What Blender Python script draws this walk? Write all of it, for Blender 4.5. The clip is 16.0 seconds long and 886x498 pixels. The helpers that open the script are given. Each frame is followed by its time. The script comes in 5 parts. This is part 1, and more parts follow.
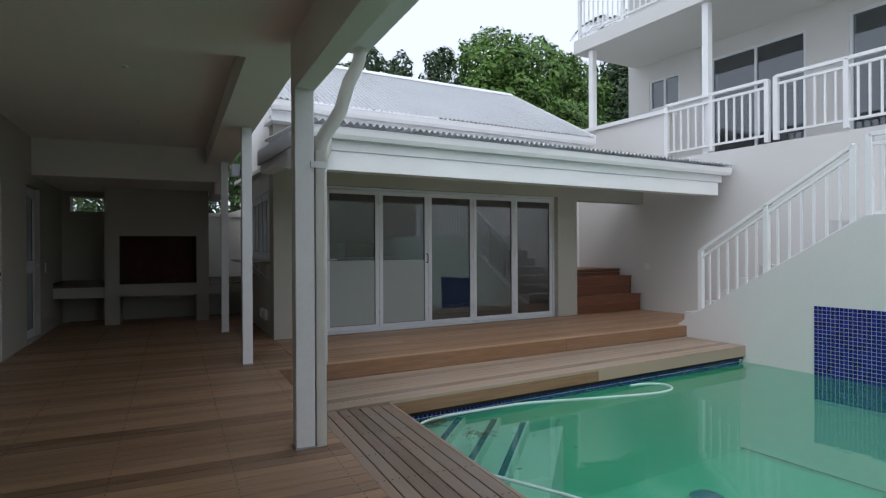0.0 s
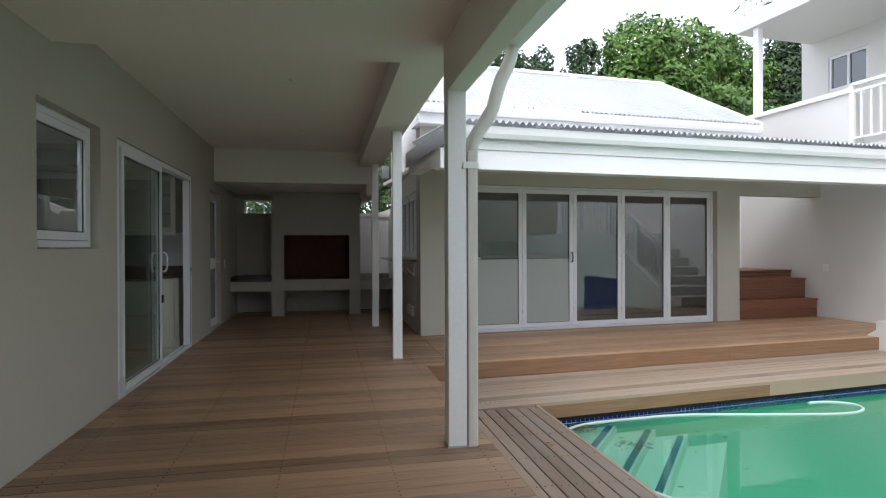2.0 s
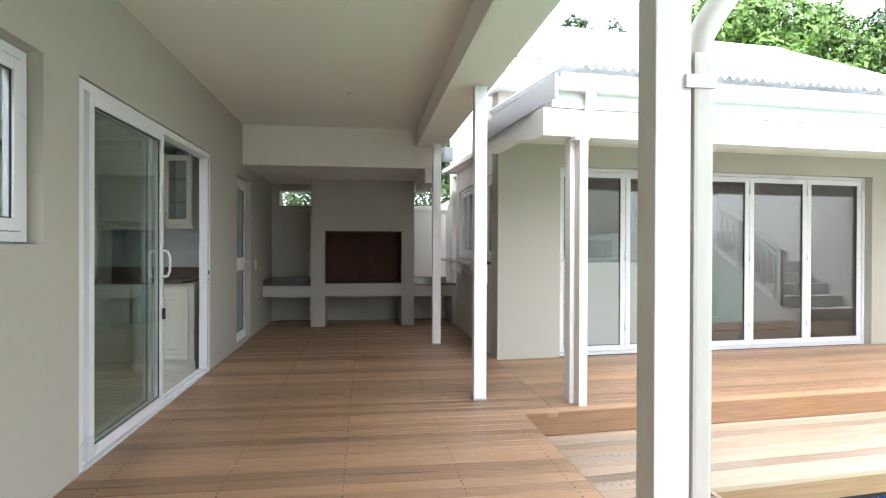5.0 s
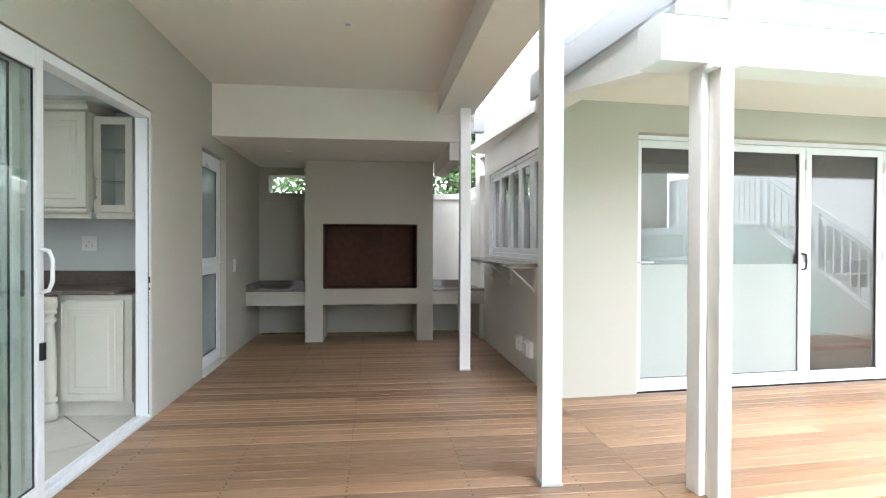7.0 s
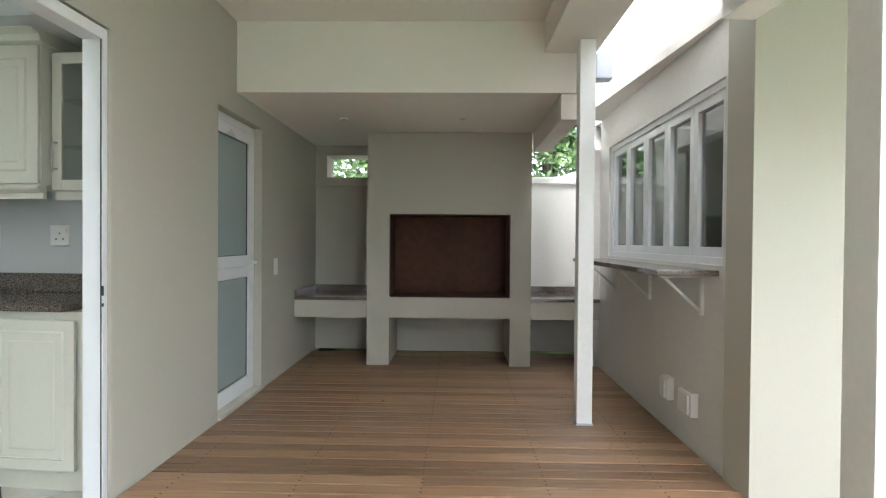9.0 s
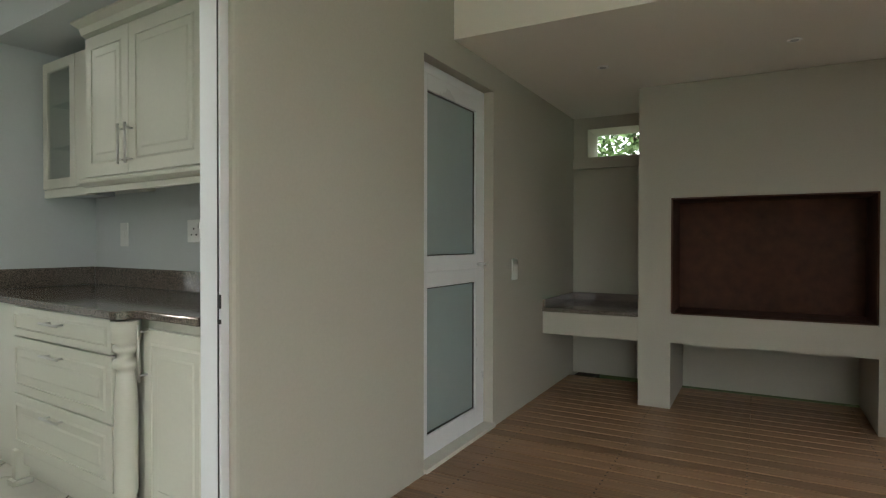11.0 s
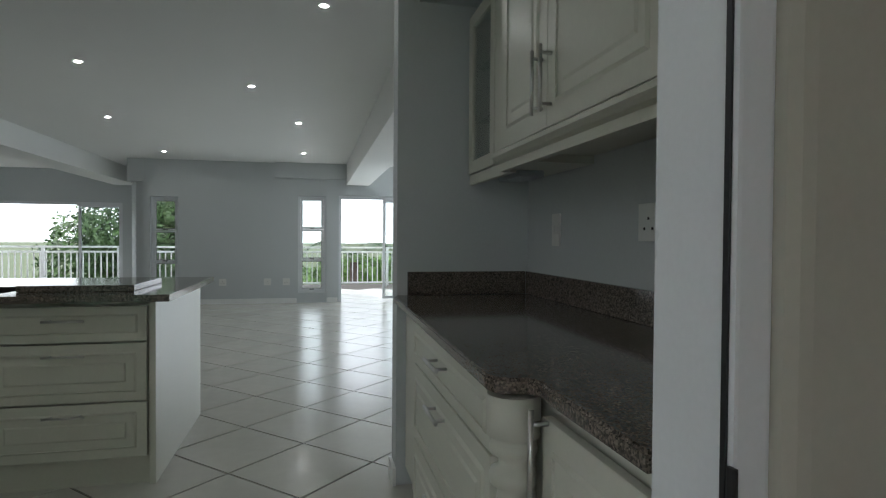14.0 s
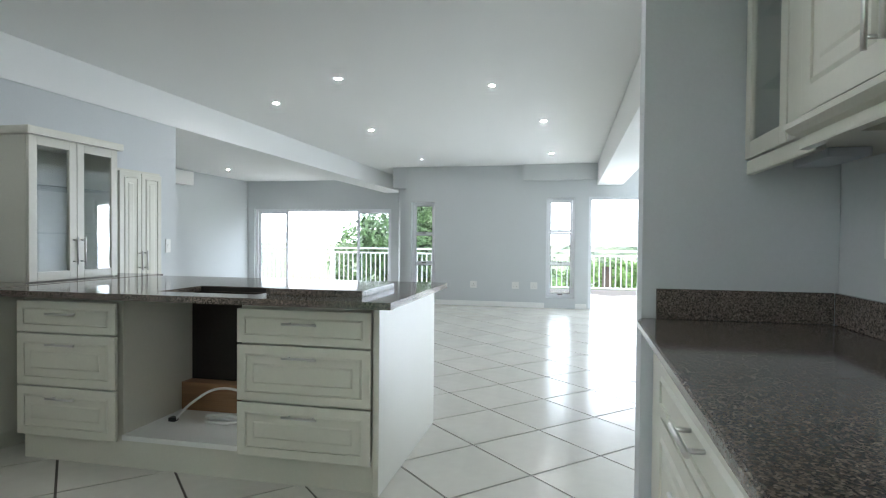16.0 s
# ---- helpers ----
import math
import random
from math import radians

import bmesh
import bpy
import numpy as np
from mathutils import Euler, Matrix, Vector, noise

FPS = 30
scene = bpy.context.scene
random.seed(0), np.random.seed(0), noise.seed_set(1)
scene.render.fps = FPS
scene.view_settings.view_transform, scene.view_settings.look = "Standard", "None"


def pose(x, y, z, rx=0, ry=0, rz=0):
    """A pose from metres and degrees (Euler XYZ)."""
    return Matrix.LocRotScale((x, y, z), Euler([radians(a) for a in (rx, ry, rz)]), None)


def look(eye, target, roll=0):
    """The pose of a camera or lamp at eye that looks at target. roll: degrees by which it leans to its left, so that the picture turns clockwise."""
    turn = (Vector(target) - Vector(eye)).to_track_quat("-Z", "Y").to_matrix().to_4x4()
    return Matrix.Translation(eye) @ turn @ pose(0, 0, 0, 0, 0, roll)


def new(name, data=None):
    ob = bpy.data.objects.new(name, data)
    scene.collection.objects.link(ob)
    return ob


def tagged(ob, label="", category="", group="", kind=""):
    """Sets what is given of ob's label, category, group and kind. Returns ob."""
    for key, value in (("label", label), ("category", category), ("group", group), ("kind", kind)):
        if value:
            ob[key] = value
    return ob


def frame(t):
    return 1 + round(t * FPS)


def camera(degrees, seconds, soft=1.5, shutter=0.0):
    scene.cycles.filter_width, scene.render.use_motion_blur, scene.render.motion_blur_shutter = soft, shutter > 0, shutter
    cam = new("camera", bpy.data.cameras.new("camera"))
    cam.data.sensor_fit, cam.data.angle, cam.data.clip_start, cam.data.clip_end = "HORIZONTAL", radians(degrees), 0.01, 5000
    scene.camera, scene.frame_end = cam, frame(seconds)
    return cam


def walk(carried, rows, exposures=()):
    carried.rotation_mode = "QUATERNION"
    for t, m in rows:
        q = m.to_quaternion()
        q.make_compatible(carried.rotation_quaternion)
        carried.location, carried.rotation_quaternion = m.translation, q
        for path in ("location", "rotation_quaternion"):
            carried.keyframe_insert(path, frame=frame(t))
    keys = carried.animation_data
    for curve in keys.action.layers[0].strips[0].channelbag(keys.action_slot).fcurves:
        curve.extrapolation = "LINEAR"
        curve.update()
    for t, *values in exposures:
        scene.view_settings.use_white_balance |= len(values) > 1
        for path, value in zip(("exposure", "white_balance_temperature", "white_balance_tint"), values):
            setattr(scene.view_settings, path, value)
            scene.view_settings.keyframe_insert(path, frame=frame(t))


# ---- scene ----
cam = camera(75.1, 16.0, soft=1.2)
PATH = [
    (0, (0.361, 0.081, 1.2), (1.208, 1.893, 1.198), -0.3),
    (0.5, (0.345, 0.115, 1.195), (1.078, 1.976, 1.195), -0.3),
    (1, (0.326, 0.134, 1.207), (0.947, 2.035, 1.204), -0.3),
    (1.5, (0.302, 0.153, 1.209), (0.807, 2.088, 1.204), -0.2),
    (2, (0.297, 0.171, 1.216), (0.695, 2.131, 1.208), -0.2),
    (2.5, (0.276, 0.269, 1.208), (0.594, 2.244, 1.202), -0.1),
    (3, (0.213, 0.47, 1.223), (0.491, 2.451, 1.215), -0.1),
    (3.5, (0.16, 0.719, 1.232), (0.437, 2.699, 1.221), 0.0),
    (4, (0.17, 1.094, 1.23), (0.441, 3.076, 1.22), 0.2),
    (4.2, (0.151, 1.265, 1.201), (0.422, 3.247, 1.197), 0.2),
    (6.5, (0.165, 3.175, 1.226), (0.417, 5.159, 1.202), 0.2),
    (7, (0.177, 3.617, 1.203), (0.416, 5.602, 1.182), 0.2),
    (7.5, (0.172, 4.063, 1.229), (0.418, 6.047, 1.199), 0.3),
    (8, (0.213, 4.517, 1.212), (0.422, 6.506, 1.183), 0.3),
    (8.2, (0.208, 4.67, 1.201), (0.381, 6.662, 1.173), 0.4),
    (10.3, (0.22, 6.146, 1.146), (-0.331, 8.068, 1.128), 0.1),
    (10.5, (0.195, 6.263, 1.139), (-0.443, 8.159, 1.119), 0.1),
    (11, (0.096, 6.537, 1.127), (-0.867, 8.29, 1.104), 0.1),
    (11.5, (-0.085, 6.745, 1.116), (-1.306, 8.329, 1.087), 0.1),
    (12, (-0.271, 6.921, 1.129), (-1.651, 8.368, 1.096), 0.2),
    (12.3, (-0.425, 7.03, 1.117), (-1.894, 8.387, 1.077), 0.1),
    (12.5, (-0.458, 7.104, 1.134), (-2.009, 8.366, 1.096), 0.2),
    (12.8, (-0.576, 7.178, 1.121), (-2.248, 8.275, 1.112), 0.6),
    (13, (-0.632, 7.22, 1.126), (-2.367, 8.215, 1.091), 0.4),
    (13.5, (-0.842, 7.324, 1.133), (-2.68, 8.113, 1.098), 0.4),
    (14, (-1.005, 7.414, 1.131), (-2.91, 8.023, 1.093), 0.4),
    (14.5, (-1.123, 7.512, 1.145), (-3.093, 7.854, 1.107), 0.4),
    (15, (-1.239, 7.559, 1.138), (-3.235, 7.674, 1.102), 0.4),
    (15.5, (-1.36, 7.57, 1.14), (-3.359, 7.525, 1.104), 0.4),
    (16, (-1.427, 7.566, 1.149), (-3.411, 7.314, 1.112), 0.5),
]
EXPOSURES = [(0.0, -0.98, 5680, 12), (1.0, -0.85, 5760, 12), (1.5, -0.62, 5800, 12), (2.0, -0.12, 5880, 13), (2.5, 0.34, 5960, 13.5), (3.0, 0.67, 6000, 14), (3.5, 0.9, 6000, 14), (4.2, 1.18, 5980, 13.5), (6.3, 2.0, 5850, 11), (7.0, 2.22, 5790, 10.5), (8.2, 2.38, 5780, 10), (10.3, 1.8, 6320, 6), (11.0, 1.62, 6400, 7), (12.0, 1.32, 6350, 7), (12.5, 1.02, 6300, 7), (13.0, 0.58, 6150, 7), (13.5, 0.32, 6050, 8), (14.0, 0.35, 5950, 8), (14.5, 0.74, 5880, 9), (15.2, 1.33, 5820, 9.5), (16.0, 1.76, 5780, 9.5)]
walk(cam, [(t, look(eye, target, roll)) for t, eye, target, roll in PATH], EXPOSURES)

# ---- light ----
world = bpy.data.worlds.new("sky")
scene.world = world
world.use_nodes = True
wn, wl = world.node_tree.nodes, world.node_tree.links
SUN_UP, SUN_TURN = 52.0, 200.0
sky = wn.new("ShaderNodeTexSky")
sky.sky_type, sky.sun_disc = "NISHITA", False
sky.sun_elevation, sky.sun_rotation = radians(SUN_UP), radians(SUN_TURN)
sky.air_density, sky.dust_density, sky.ozone_density = 1.0, 6.0, 0.6
soft_sky = wn.new("ShaderNodeMix")
soft_sky.data_type = "RGBA"
soft_sky.inputs[0].default_value = 0.8
soft_sky.inputs[7].default_value = (11.0, 11.05, 11.1, 1)
wl.new(sky.outputs[0], soft_sky.inputs[6])
wl.new(soft_sky.outputs[2], wn["Background"].inputs[0])
wn["Background"].inputs[1].default_value = 0.22
sun = new("sun", bpy.data.lights.new("sun", "SUN"))
sun.data.energy, sun.data.angle, sun.data.color = 1.5, radians(25), (1.0, 0.96, 0.9)
sun.matrix_basis = look((-4, -9, 14), (0, 0, 0))

# area lamp added to boost the lounge door's daylight, in its opening behind the kitchen wall
door_fill = new("terrace_door_fill", bpy.data.lights.new("terrace_door_fill", "AREA"))
door_fill.data.shape, door_fill.data.size, door_fill.data.size_y = "RECTANGLE", 0.95, 1.7
door_fill.data.energy, door_fill.data.color = 55, (0.93, 0.97, 1.0)
door_fill.matrix_basis = pose(-1.6, 7.75, 0, 0, 0, -5.0) @ pose(-9.93, 2.65, 0.92, 90, 0, -90)

# ---- materials ----
def node_material(name):
    m = bpy.data.materials.new(name)
    m.use_nodes = True
    return m, m.node_tree.nodes, m.node_tree.links, m.node_tree.nodes["Principled BSDF"]


def surface(name, colour, rough=0.6, metal=0.0, grain=60.0, mottle=1.5, vary=0.06, bump=0.1, stretch=(1, 1, 1), random=0.0, gloss=0.5, coat=0.0):
    """A painted, mineral or metal surface: colour that drifts at two scales, fine relief."""
    m, n, l, b = node_material(name)
    tc = n.new("ShaderNodeTexCoord")
    mp = n.new("ShaderNodeMapping")
    mp.inputs["Scale"].default_value = stretch
    l.new(tc.outputs["Object"], mp.inputs[0])
    fine, broad = n.new("ShaderNodeTexNoise"), n.new("ShaderNodeTexNoise")
    fine.inputs["Scale"].default_value, broad.inputs["Scale"].default_value = grain, mottle
    fine.inputs["Detail"].default_value, broad.inputs["Detail"].default_value = 4, 5
    for t in (fine, broad):
        l.new(mp.outputs[0], t.inputs[0])
    add = n.new("ShaderNodeMath")
    add.operation = "ADD"
    l.new(fine.outputs[0], add.inputs[0])
    l.new(broad.outputs[0], add.inputs[1])
    ramp = n.new("ShaderNodeMapRange")
    ramp.inputs[1].default_value, ramp.inputs[2].default_value = 0.6, 1.4
    ramp.inputs[3].default_value, ramp.inputs[4].default_value = 1 - vary, 1 + vary
    l.new(add.outputs[0], ramp.inputs[0])
    last = ramp.outputs[0]
    if random:
        info = n.new("ShaderNodeObjectInfo")
        r2 = n.new("ShaderNodeMapRange")
        r2.inputs[3].default_value, r2.inputs[4].default_value = 1 - random, 1 + random
        l.new(info.outputs["Random"], r2.inputs[0])
        mul = n.new("ShaderNodeMath")
        mul.operation = "MULTIPLY"
        l.new(last, mul.inputs[0])
        l.new(r2.outputs[0], mul.inputs[1])
        last = mul.outputs[0]
    sc = n.new("ShaderNodeVectorMath")
    sc.operation = "SCALE"
    sc.inputs[0].default_value = colour
    l.new(last, sc.inputs["Scale"])
    l.new(sc.outputs[0], b.inputs["Base Color"])
    rr = n.new("ShaderNodeMapRange")
    rr.inputs[3].default_value, rr.inputs[4].default_value = max(rough - 0.08, 0.02), min(rough + 0.08, 1)
    l.new(broad.outputs[0], rr.inputs[0])
    l.new(rr.outputs[0], b.inputs["Roughness"])
    b.inputs["Metallic"].default_value = metal
    b.inputs["Specular IOR Level"].default_value = gloss
    b.inputs["Coat Weight"].default_value = coat
    if bump:
        bp = n.new("ShaderNodeBump")
        bp.inputs["Strength"].default_value, bp.inputs["Distance"].default_value = bump, 0.004
        l.new(fine.outputs[0], bp.inputs["Height"])
        l.new(bp.outputs[0], b.inputs["Normal"])
    return m


def wood(name, dark, light, rough=0.5, spread=0.35, weather=0.0):
    """Boards along local x; each board its own tint, streaked grain, greyed patches where weather > 0."""
    m, n, l, b = node_material(name)
    tc, info = n.new("ShaderNodeTexCoord"), n.new("ShaderNodeObjectInfo")
    off = n.new("ShaderNodeVectorMath")
    off.operation = "MULTIPLY_ADD"
    off.inputs[1].default_value = (1, 1, 1)
    comb = n.new("ShaderNodeCombineXYZ")
    big = n.new("ShaderNodeMath")
    big.operation = "MULTIPLY"
    big.inputs[1].default_value = 37.0
    l.new(info.outputs["Random"], big.inputs[0])
    l.new(big.outputs[0], comb.inputs[0])
    l.new(big.outputs[0], comb.inputs[1])
    l.new(tc.outputs["Object"], off.inputs[0])
    l.new(comb.outputs[0], off.inputs[2])
    mp = n.new("ShaderNodeMapping")
    mp.inputs["Scale"].default_value = (1.5, 75, 40)
    l.new(off.outputs[0], mp.inputs[0])
    g = n.new("ShaderNodeTexNoise")
    g.inputs["Scale"].default_value, g.inputs["Detail"].default_value, g.inputs["Distortion"].default_value = 1.6, 6, 0.6
    l.new(mp.outputs[0], g.inputs[0])
    w = n.new("ShaderNodeTexNoise")
    w.inputs["Scale"].default_value, w.inputs["Detail"].default_value = 1.3, 4
    l.new(off.outputs[0], w.inputs[0])
    a1 = n.new("ShaderNodeMath")
    a1.operation = "MULTIPLY_ADD"
    a1.inputs[1].default_value = spread
    l.new(info.outputs["Random"], a1.inputs[0])
    a2 = n.new("ShaderNodeMath")
    a2.operation = "MULTIPLY_ADD"
    a2.inputs[1].default_value, a2.inputs[2].default_value = 0.7, -0.1
    l.new(g.outputs[0], a2.inputs[0])
    l.new(a2.outputs[0], a1.inputs[2])
    cr = n.new("ShaderNodeValToRGB")
    cr.color_ramp.elements[0].color, cr.color_ramp.elements[1].color = (*dark, 1), (*light, 1)
    cr.color_ramp.elements[0].position, cr.color_ramp.elements[1].position = 0.1, 0.75
    l.new(a1.outputs[0], cr.inputs[0])
    mix = n.new("ShaderNodeMix")
    mix.data_type = "RGBA"
    grey = sum(light) / 3 * 1.15
    mix.inputs[7].default_value = (grey * 1.06, grey, grey * 0.9, 1)
    wr = n.new("ShaderNodeMapRange")
    wr.inputs[1].default_value, wr.inputs[2].default_value, wr.inputs[4].default_value = 0.4, 0.75, weather
    l.new(w.outputs[0], wr.inputs[0])
    l.new(wr.outputs[0], mix.inputs[0])
    l.new(cr.outputs[0], mix.inputs[6])
    l.new(mix.outputs[2], b.inputs["Base Color"])
    rr = n.new("ShaderNodeMapRange")
    rr.inputs[3].default_value, rr.inputs[4].default_value = rough - 0.12, rough + 0.15
    l.new(w.outputs[0], rr.inputs[0])
    l.new(rr.outputs[0], b.inputs["Roughness"])
    bp = n.new("ShaderNodeBump")
    bp.inputs["Strength"].default_value, bp.inputs["Distance"].default_value = 0.25, 0.002
    l.new(g.outputs[0], bp.inputs["Height"])
    l.new(bp.outputs[0], b.inputs["Normal"])
    return m


def speckle(name, stops, scale, rough):
    """Polished granite: crystals of several colours at two scales."""
    m, n, l, b = node_material(name)
    tc = n.new("ShaderNodeTexCoord")
    v = n.new("ShaderNodeTexVoronoi")
    v.inputs["Scale"].default_value = scale
    v.inputs["Randomness"].default_value = 1.0
    nz = n.new("ShaderNodeTexNoise")
    nz.inputs["Scale"].default_value, nz.inputs["Detail"].default_value = scale * 0.4, 6
    l.new(tc.outputs["Object"], v.inputs[0])
    l.new(tc.outputs["Object"], nz.inputs[0])
    sep = n.new("ShaderNodeSeparateColor")
    l.new(v.outputs["Color"], sep.inputs[0])
    mixv = n.new("ShaderNodeMath")
    mixv.operation = "MULTIPLY_ADD"
    mixv.inputs[1].default_value = 0.55
    half = n.new("ShaderNodeMath")
    half.operation = "MULTIPLY"
    half.inputs[1].default_value = 0.5
    l.new(nz.outputs[0], half.inputs[0])
    l.new(sep.outputs[0], mixv.inputs[0])
    l.new(half.outputs[0], mixv.inputs[2])
    cr = n.new("ShaderNodeValToRGB")
    while len(cr.color_ramp.elements) < len(stops):
        cr.color_ramp.elements.new(0.5)
    for e, (p, c) in zip(cr.color_ramp.elements, stops):
        e.position, e.color = p, (*c, 1)
    l.new(mixv.outputs[0], cr.inputs[0])
    l.new(cr.outputs[0], b.inputs["Base Color"])
    b.inputs["Roughness"].default_value = rough
    return m


def mirror_share(n, l, base):
    """How much a clear surface mirrors: little when met head on, much at a grazing angle."""
    lw, pw, ma = n.new("ShaderNodeLayerWeight"), n.new("ShaderNodeMath"), n.new("ShaderNodeMath")
    lw.inputs[0].default_value = 0.5
    pw.operation, pw.inputs[1].default_value = "POWER", 4.0
    ma.operation, ma.inputs[1].default_value, ma.inputs[2].default_value = "MULTIPLY_ADD", 1 - base, base
    l.new(lw.outputs["Facing"], pw.inputs[0])
    l.new(pw.outputs[0], ma.inputs[0])
    return ma.outputs[0]


def clear_glass(name, tint=(0.93, 0.97, 0.96), share=0.08):
    m, n, l, b = node_material(name)
    n.remove(b)
    tr, gl, mx = n.new("ShaderNodeBsdfTransparent"), n.new("ShaderNodeBsdfGlossy"), n.new("ShaderNodeMixShader")
    tr.inputs[0].default_value = (*tint, 1)
    gl.inputs["Roughness"].default_value = 0.0
    l.new(mirror_share(n, l, share), mx.inputs[0])
    l.new(tr.outputs[0], mx.inputs[1])
    l.new(gl.outputs[0], mx.inputs[2])
    l.new(mx.outputs[0], n["Material Output"].inputs[0])
    return m


def pool_water(name):
    """Cloudy green water: part of the light is scattered at once, part goes down to the floor, the surface mirrors."""
    m, n, l, b = node_material(name)
    n.remove(b)
    tr, df, gl = n.new("ShaderNodeBsdfTransparent"), n.new("ShaderNodeBsdfDiffuse"), n.new("ShaderNodeBsdfGlossy")
    m1, m2 = n.new("ShaderNodeMixShader"), n.new("ShaderNodeMixShader")
    tr.inputs[0].default_value = (0.70, 0.95, 0.84, 1)
    tc, nz, cr = n.new("ShaderNodeTexCoord"), n.new("ShaderNodeTexNoise"), n.new("ShaderNodeValToRGB")
    nz.inputs["Scale"].default_value, nz.inputs["Detail"].default_value = 0.7, 3
    l.new(tc.outputs["Object"], nz.inputs[0])
    cr.color_ramp.elements[0].color, cr.color_ramp.elements[1].color = (0.075, 0.36, 0.24, 1), (0.11, 0.46, 0.31, 1)
    l.new(nz.outputs[0], cr.inputs[0])
    l.new(cr.outputs[0], df.inputs[0])
    m1.inputs[0].default_value = 0.72
    gl.inputs["Roughness"].default_value = 0.03
    wave, bp = n.new("ShaderNodeTexNoise"), n.new("ShaderNodeBump")
    wave.inputs["Scale"].default_value, wave.inputs["Detail"].default_value = 5.0, 2
    l.new(tc.outputs["Object"], wave.inputs[0])
    bp.inputs["Strength"].default_value, bp.inputs["Distance"].default_value = 0.06, 0.02
    l.new(wave.outputs[0], bp.inputs["Height"])
    l.new(bp.outputs[0], gl.inputs["Normal"])
    l.new(df.outputs[0], m1.inputs[1])
    l.new(tr.outputs[0], m1.inputs[2])
    l.new(mirror_share(n, l, 0.025), m2.inputs[0])
    l.new(m1.outputs[0], m2.inputs[1])
    l.new(gl.outputs[0], m2.inputs[2])
    l.new(m2.outputs[0], n["Material Output"].inputs[0])
    return m


def glowing(name, colour, strength):
    m, n, l, b = node_material(name)
    b.inputs["Emission Color"].default_value, b.inputs["Emission Strength"].default_value = (*colour, 1), strength
    return m


def foliage(name, dark, light):
    m, n, l, b = node_material(name)
    geo, cr = n.new("ShaderNodeNewGeometry"), n.new("ShaderNodeValToRGB")
    tc, nz, ad = n.new("ShaderNodeTexCoord"), n.new("ShaderNodeTexNoise"), n.new("ShaderNodeMath")
    nz.inputs["Scale"].default_value = 0.7
    l.new(tc.outputs["Object"], nz.inputs[0])
    ad.operation = "MULTIPLY_ADD"
    ad.inputs[1].default_value = 0.5
    l.new(geo.outputs["Random Per Island"], ad.inputs[0])
    half = n.new("ShaderNodeMath")
    half.operation = "MULTIPLY"
    half.inputs[1].default_value = 0.6
    l.new(nz.outputs[0], half.inputs[0])
    l.new(half.outputs[0], ad.inputs[2])
    cr.color_ramp.elements[0].color, cr.color_ramp.elements[1].color = (*dark, 1), (*light, 1)
    cr.color_ramp.elements[0].position, cr.color_ramp.elements[1].position = 0.15, 0.85
    l.new(ad.outputs[0], cr.inputs[0])
    l.new(cr.outputs[0], b.inputs["Base Color"])
    b.inputs["Roughness"].default_value = 0.55
    b.inputs["Subsurface Weight"].default_value = 0.0
    return m


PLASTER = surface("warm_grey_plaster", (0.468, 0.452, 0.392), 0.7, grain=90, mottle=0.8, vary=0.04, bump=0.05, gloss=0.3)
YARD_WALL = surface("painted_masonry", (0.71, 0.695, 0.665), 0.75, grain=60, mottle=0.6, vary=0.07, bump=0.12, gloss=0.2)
CEILING = surface("ceiling_paint", (0.85, 0.82, 0.77), 0.8, grain=120, mottle=0.5, vary=0.03, bump=0.08, gloss=0.2)
WHITE = surface("white_paint", (0.85, 0.85, 0.84), 0.4, grain=40, mottle=2, vary=0.04, bump=0.08)
ALU = surface("white_powder_coat", (0.76, 0.775, 0.80), 0.3, grain=150, mottle=2, vary=0.03, bump=0.04)
GREY_ALU = surface("grey_metal", (0.45, 0.47, 0.50), 0.35, 0.5, vary=0.05)
ROOF = surface("pale_roof_sheet", (0.84, 0.86, 0.87), 0.45, 0.0, grain=25, mottle=0.7, vary=0.08, bump=0.05)
DECK = wood("oiled_deck_boards", (0.105, 0.050, 0.024), (0.50, 0.305, 0.17), 0.38, 0.34, 0.12)
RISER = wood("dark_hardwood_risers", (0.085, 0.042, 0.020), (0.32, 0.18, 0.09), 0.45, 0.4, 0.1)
EDGE_WOOD = wood("greyed_edge_boards", (0.10, 0.065, 0.045), (0.33, 0.235, 0.165), 0.55, 0.7, 0.45)
DECK_WORN = wood("weathered_deck_boards", (0.075, 0.048, 0.031), (0.36, 0.265, 0.185), 0.55, 0.75, 0.45)
RED_WOOD = wood("red_hardwood", (0.10, 0.035, 0.016), (0.26, 0.10, 0.045), 0.4, 0.3, 0.1)
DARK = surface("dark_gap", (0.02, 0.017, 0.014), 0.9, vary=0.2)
RUST = surface("rusty_steel", (0.085, 0.036, 0.022), 0.75, 0.2, grain=14, mottle=2.2, vary=0.4, bump=0.2)
SCREW = surface("dark_screw_heads", (0.06, 0.045, 0.035), 0.5, 0.6)
GLASS = clear_glass("clear_glass", (0.95, 0.975, 0.97), 0.055)
DOOR_GLASS = clear_glass("door_glass", (0.63, 0.66, 0.65), 0.15)
SLIDE_GLASS = clear_glass("greenish_sliding_glass", (0.84, 0.89, 0.86), 0.075)
HOUSE_GLASS = clear_glass("sky_lit_glass", (0.55, 0.60, 0.63), 0.12)
SHADED_GLASS = clear_glass("tinted_glass", (0.80, 0.84, 0.84), 0.07)
OBSCURE = surface("obscured_glass", (0.33, 0.40, 0.40), 0.16, grain=300, mottle=1.0, vary=0.06, bump=0.02)
FROST = surface("frosted_film", (0.37, 0.40, 0.375), 0.35, vary=0.03, bump=0.0)
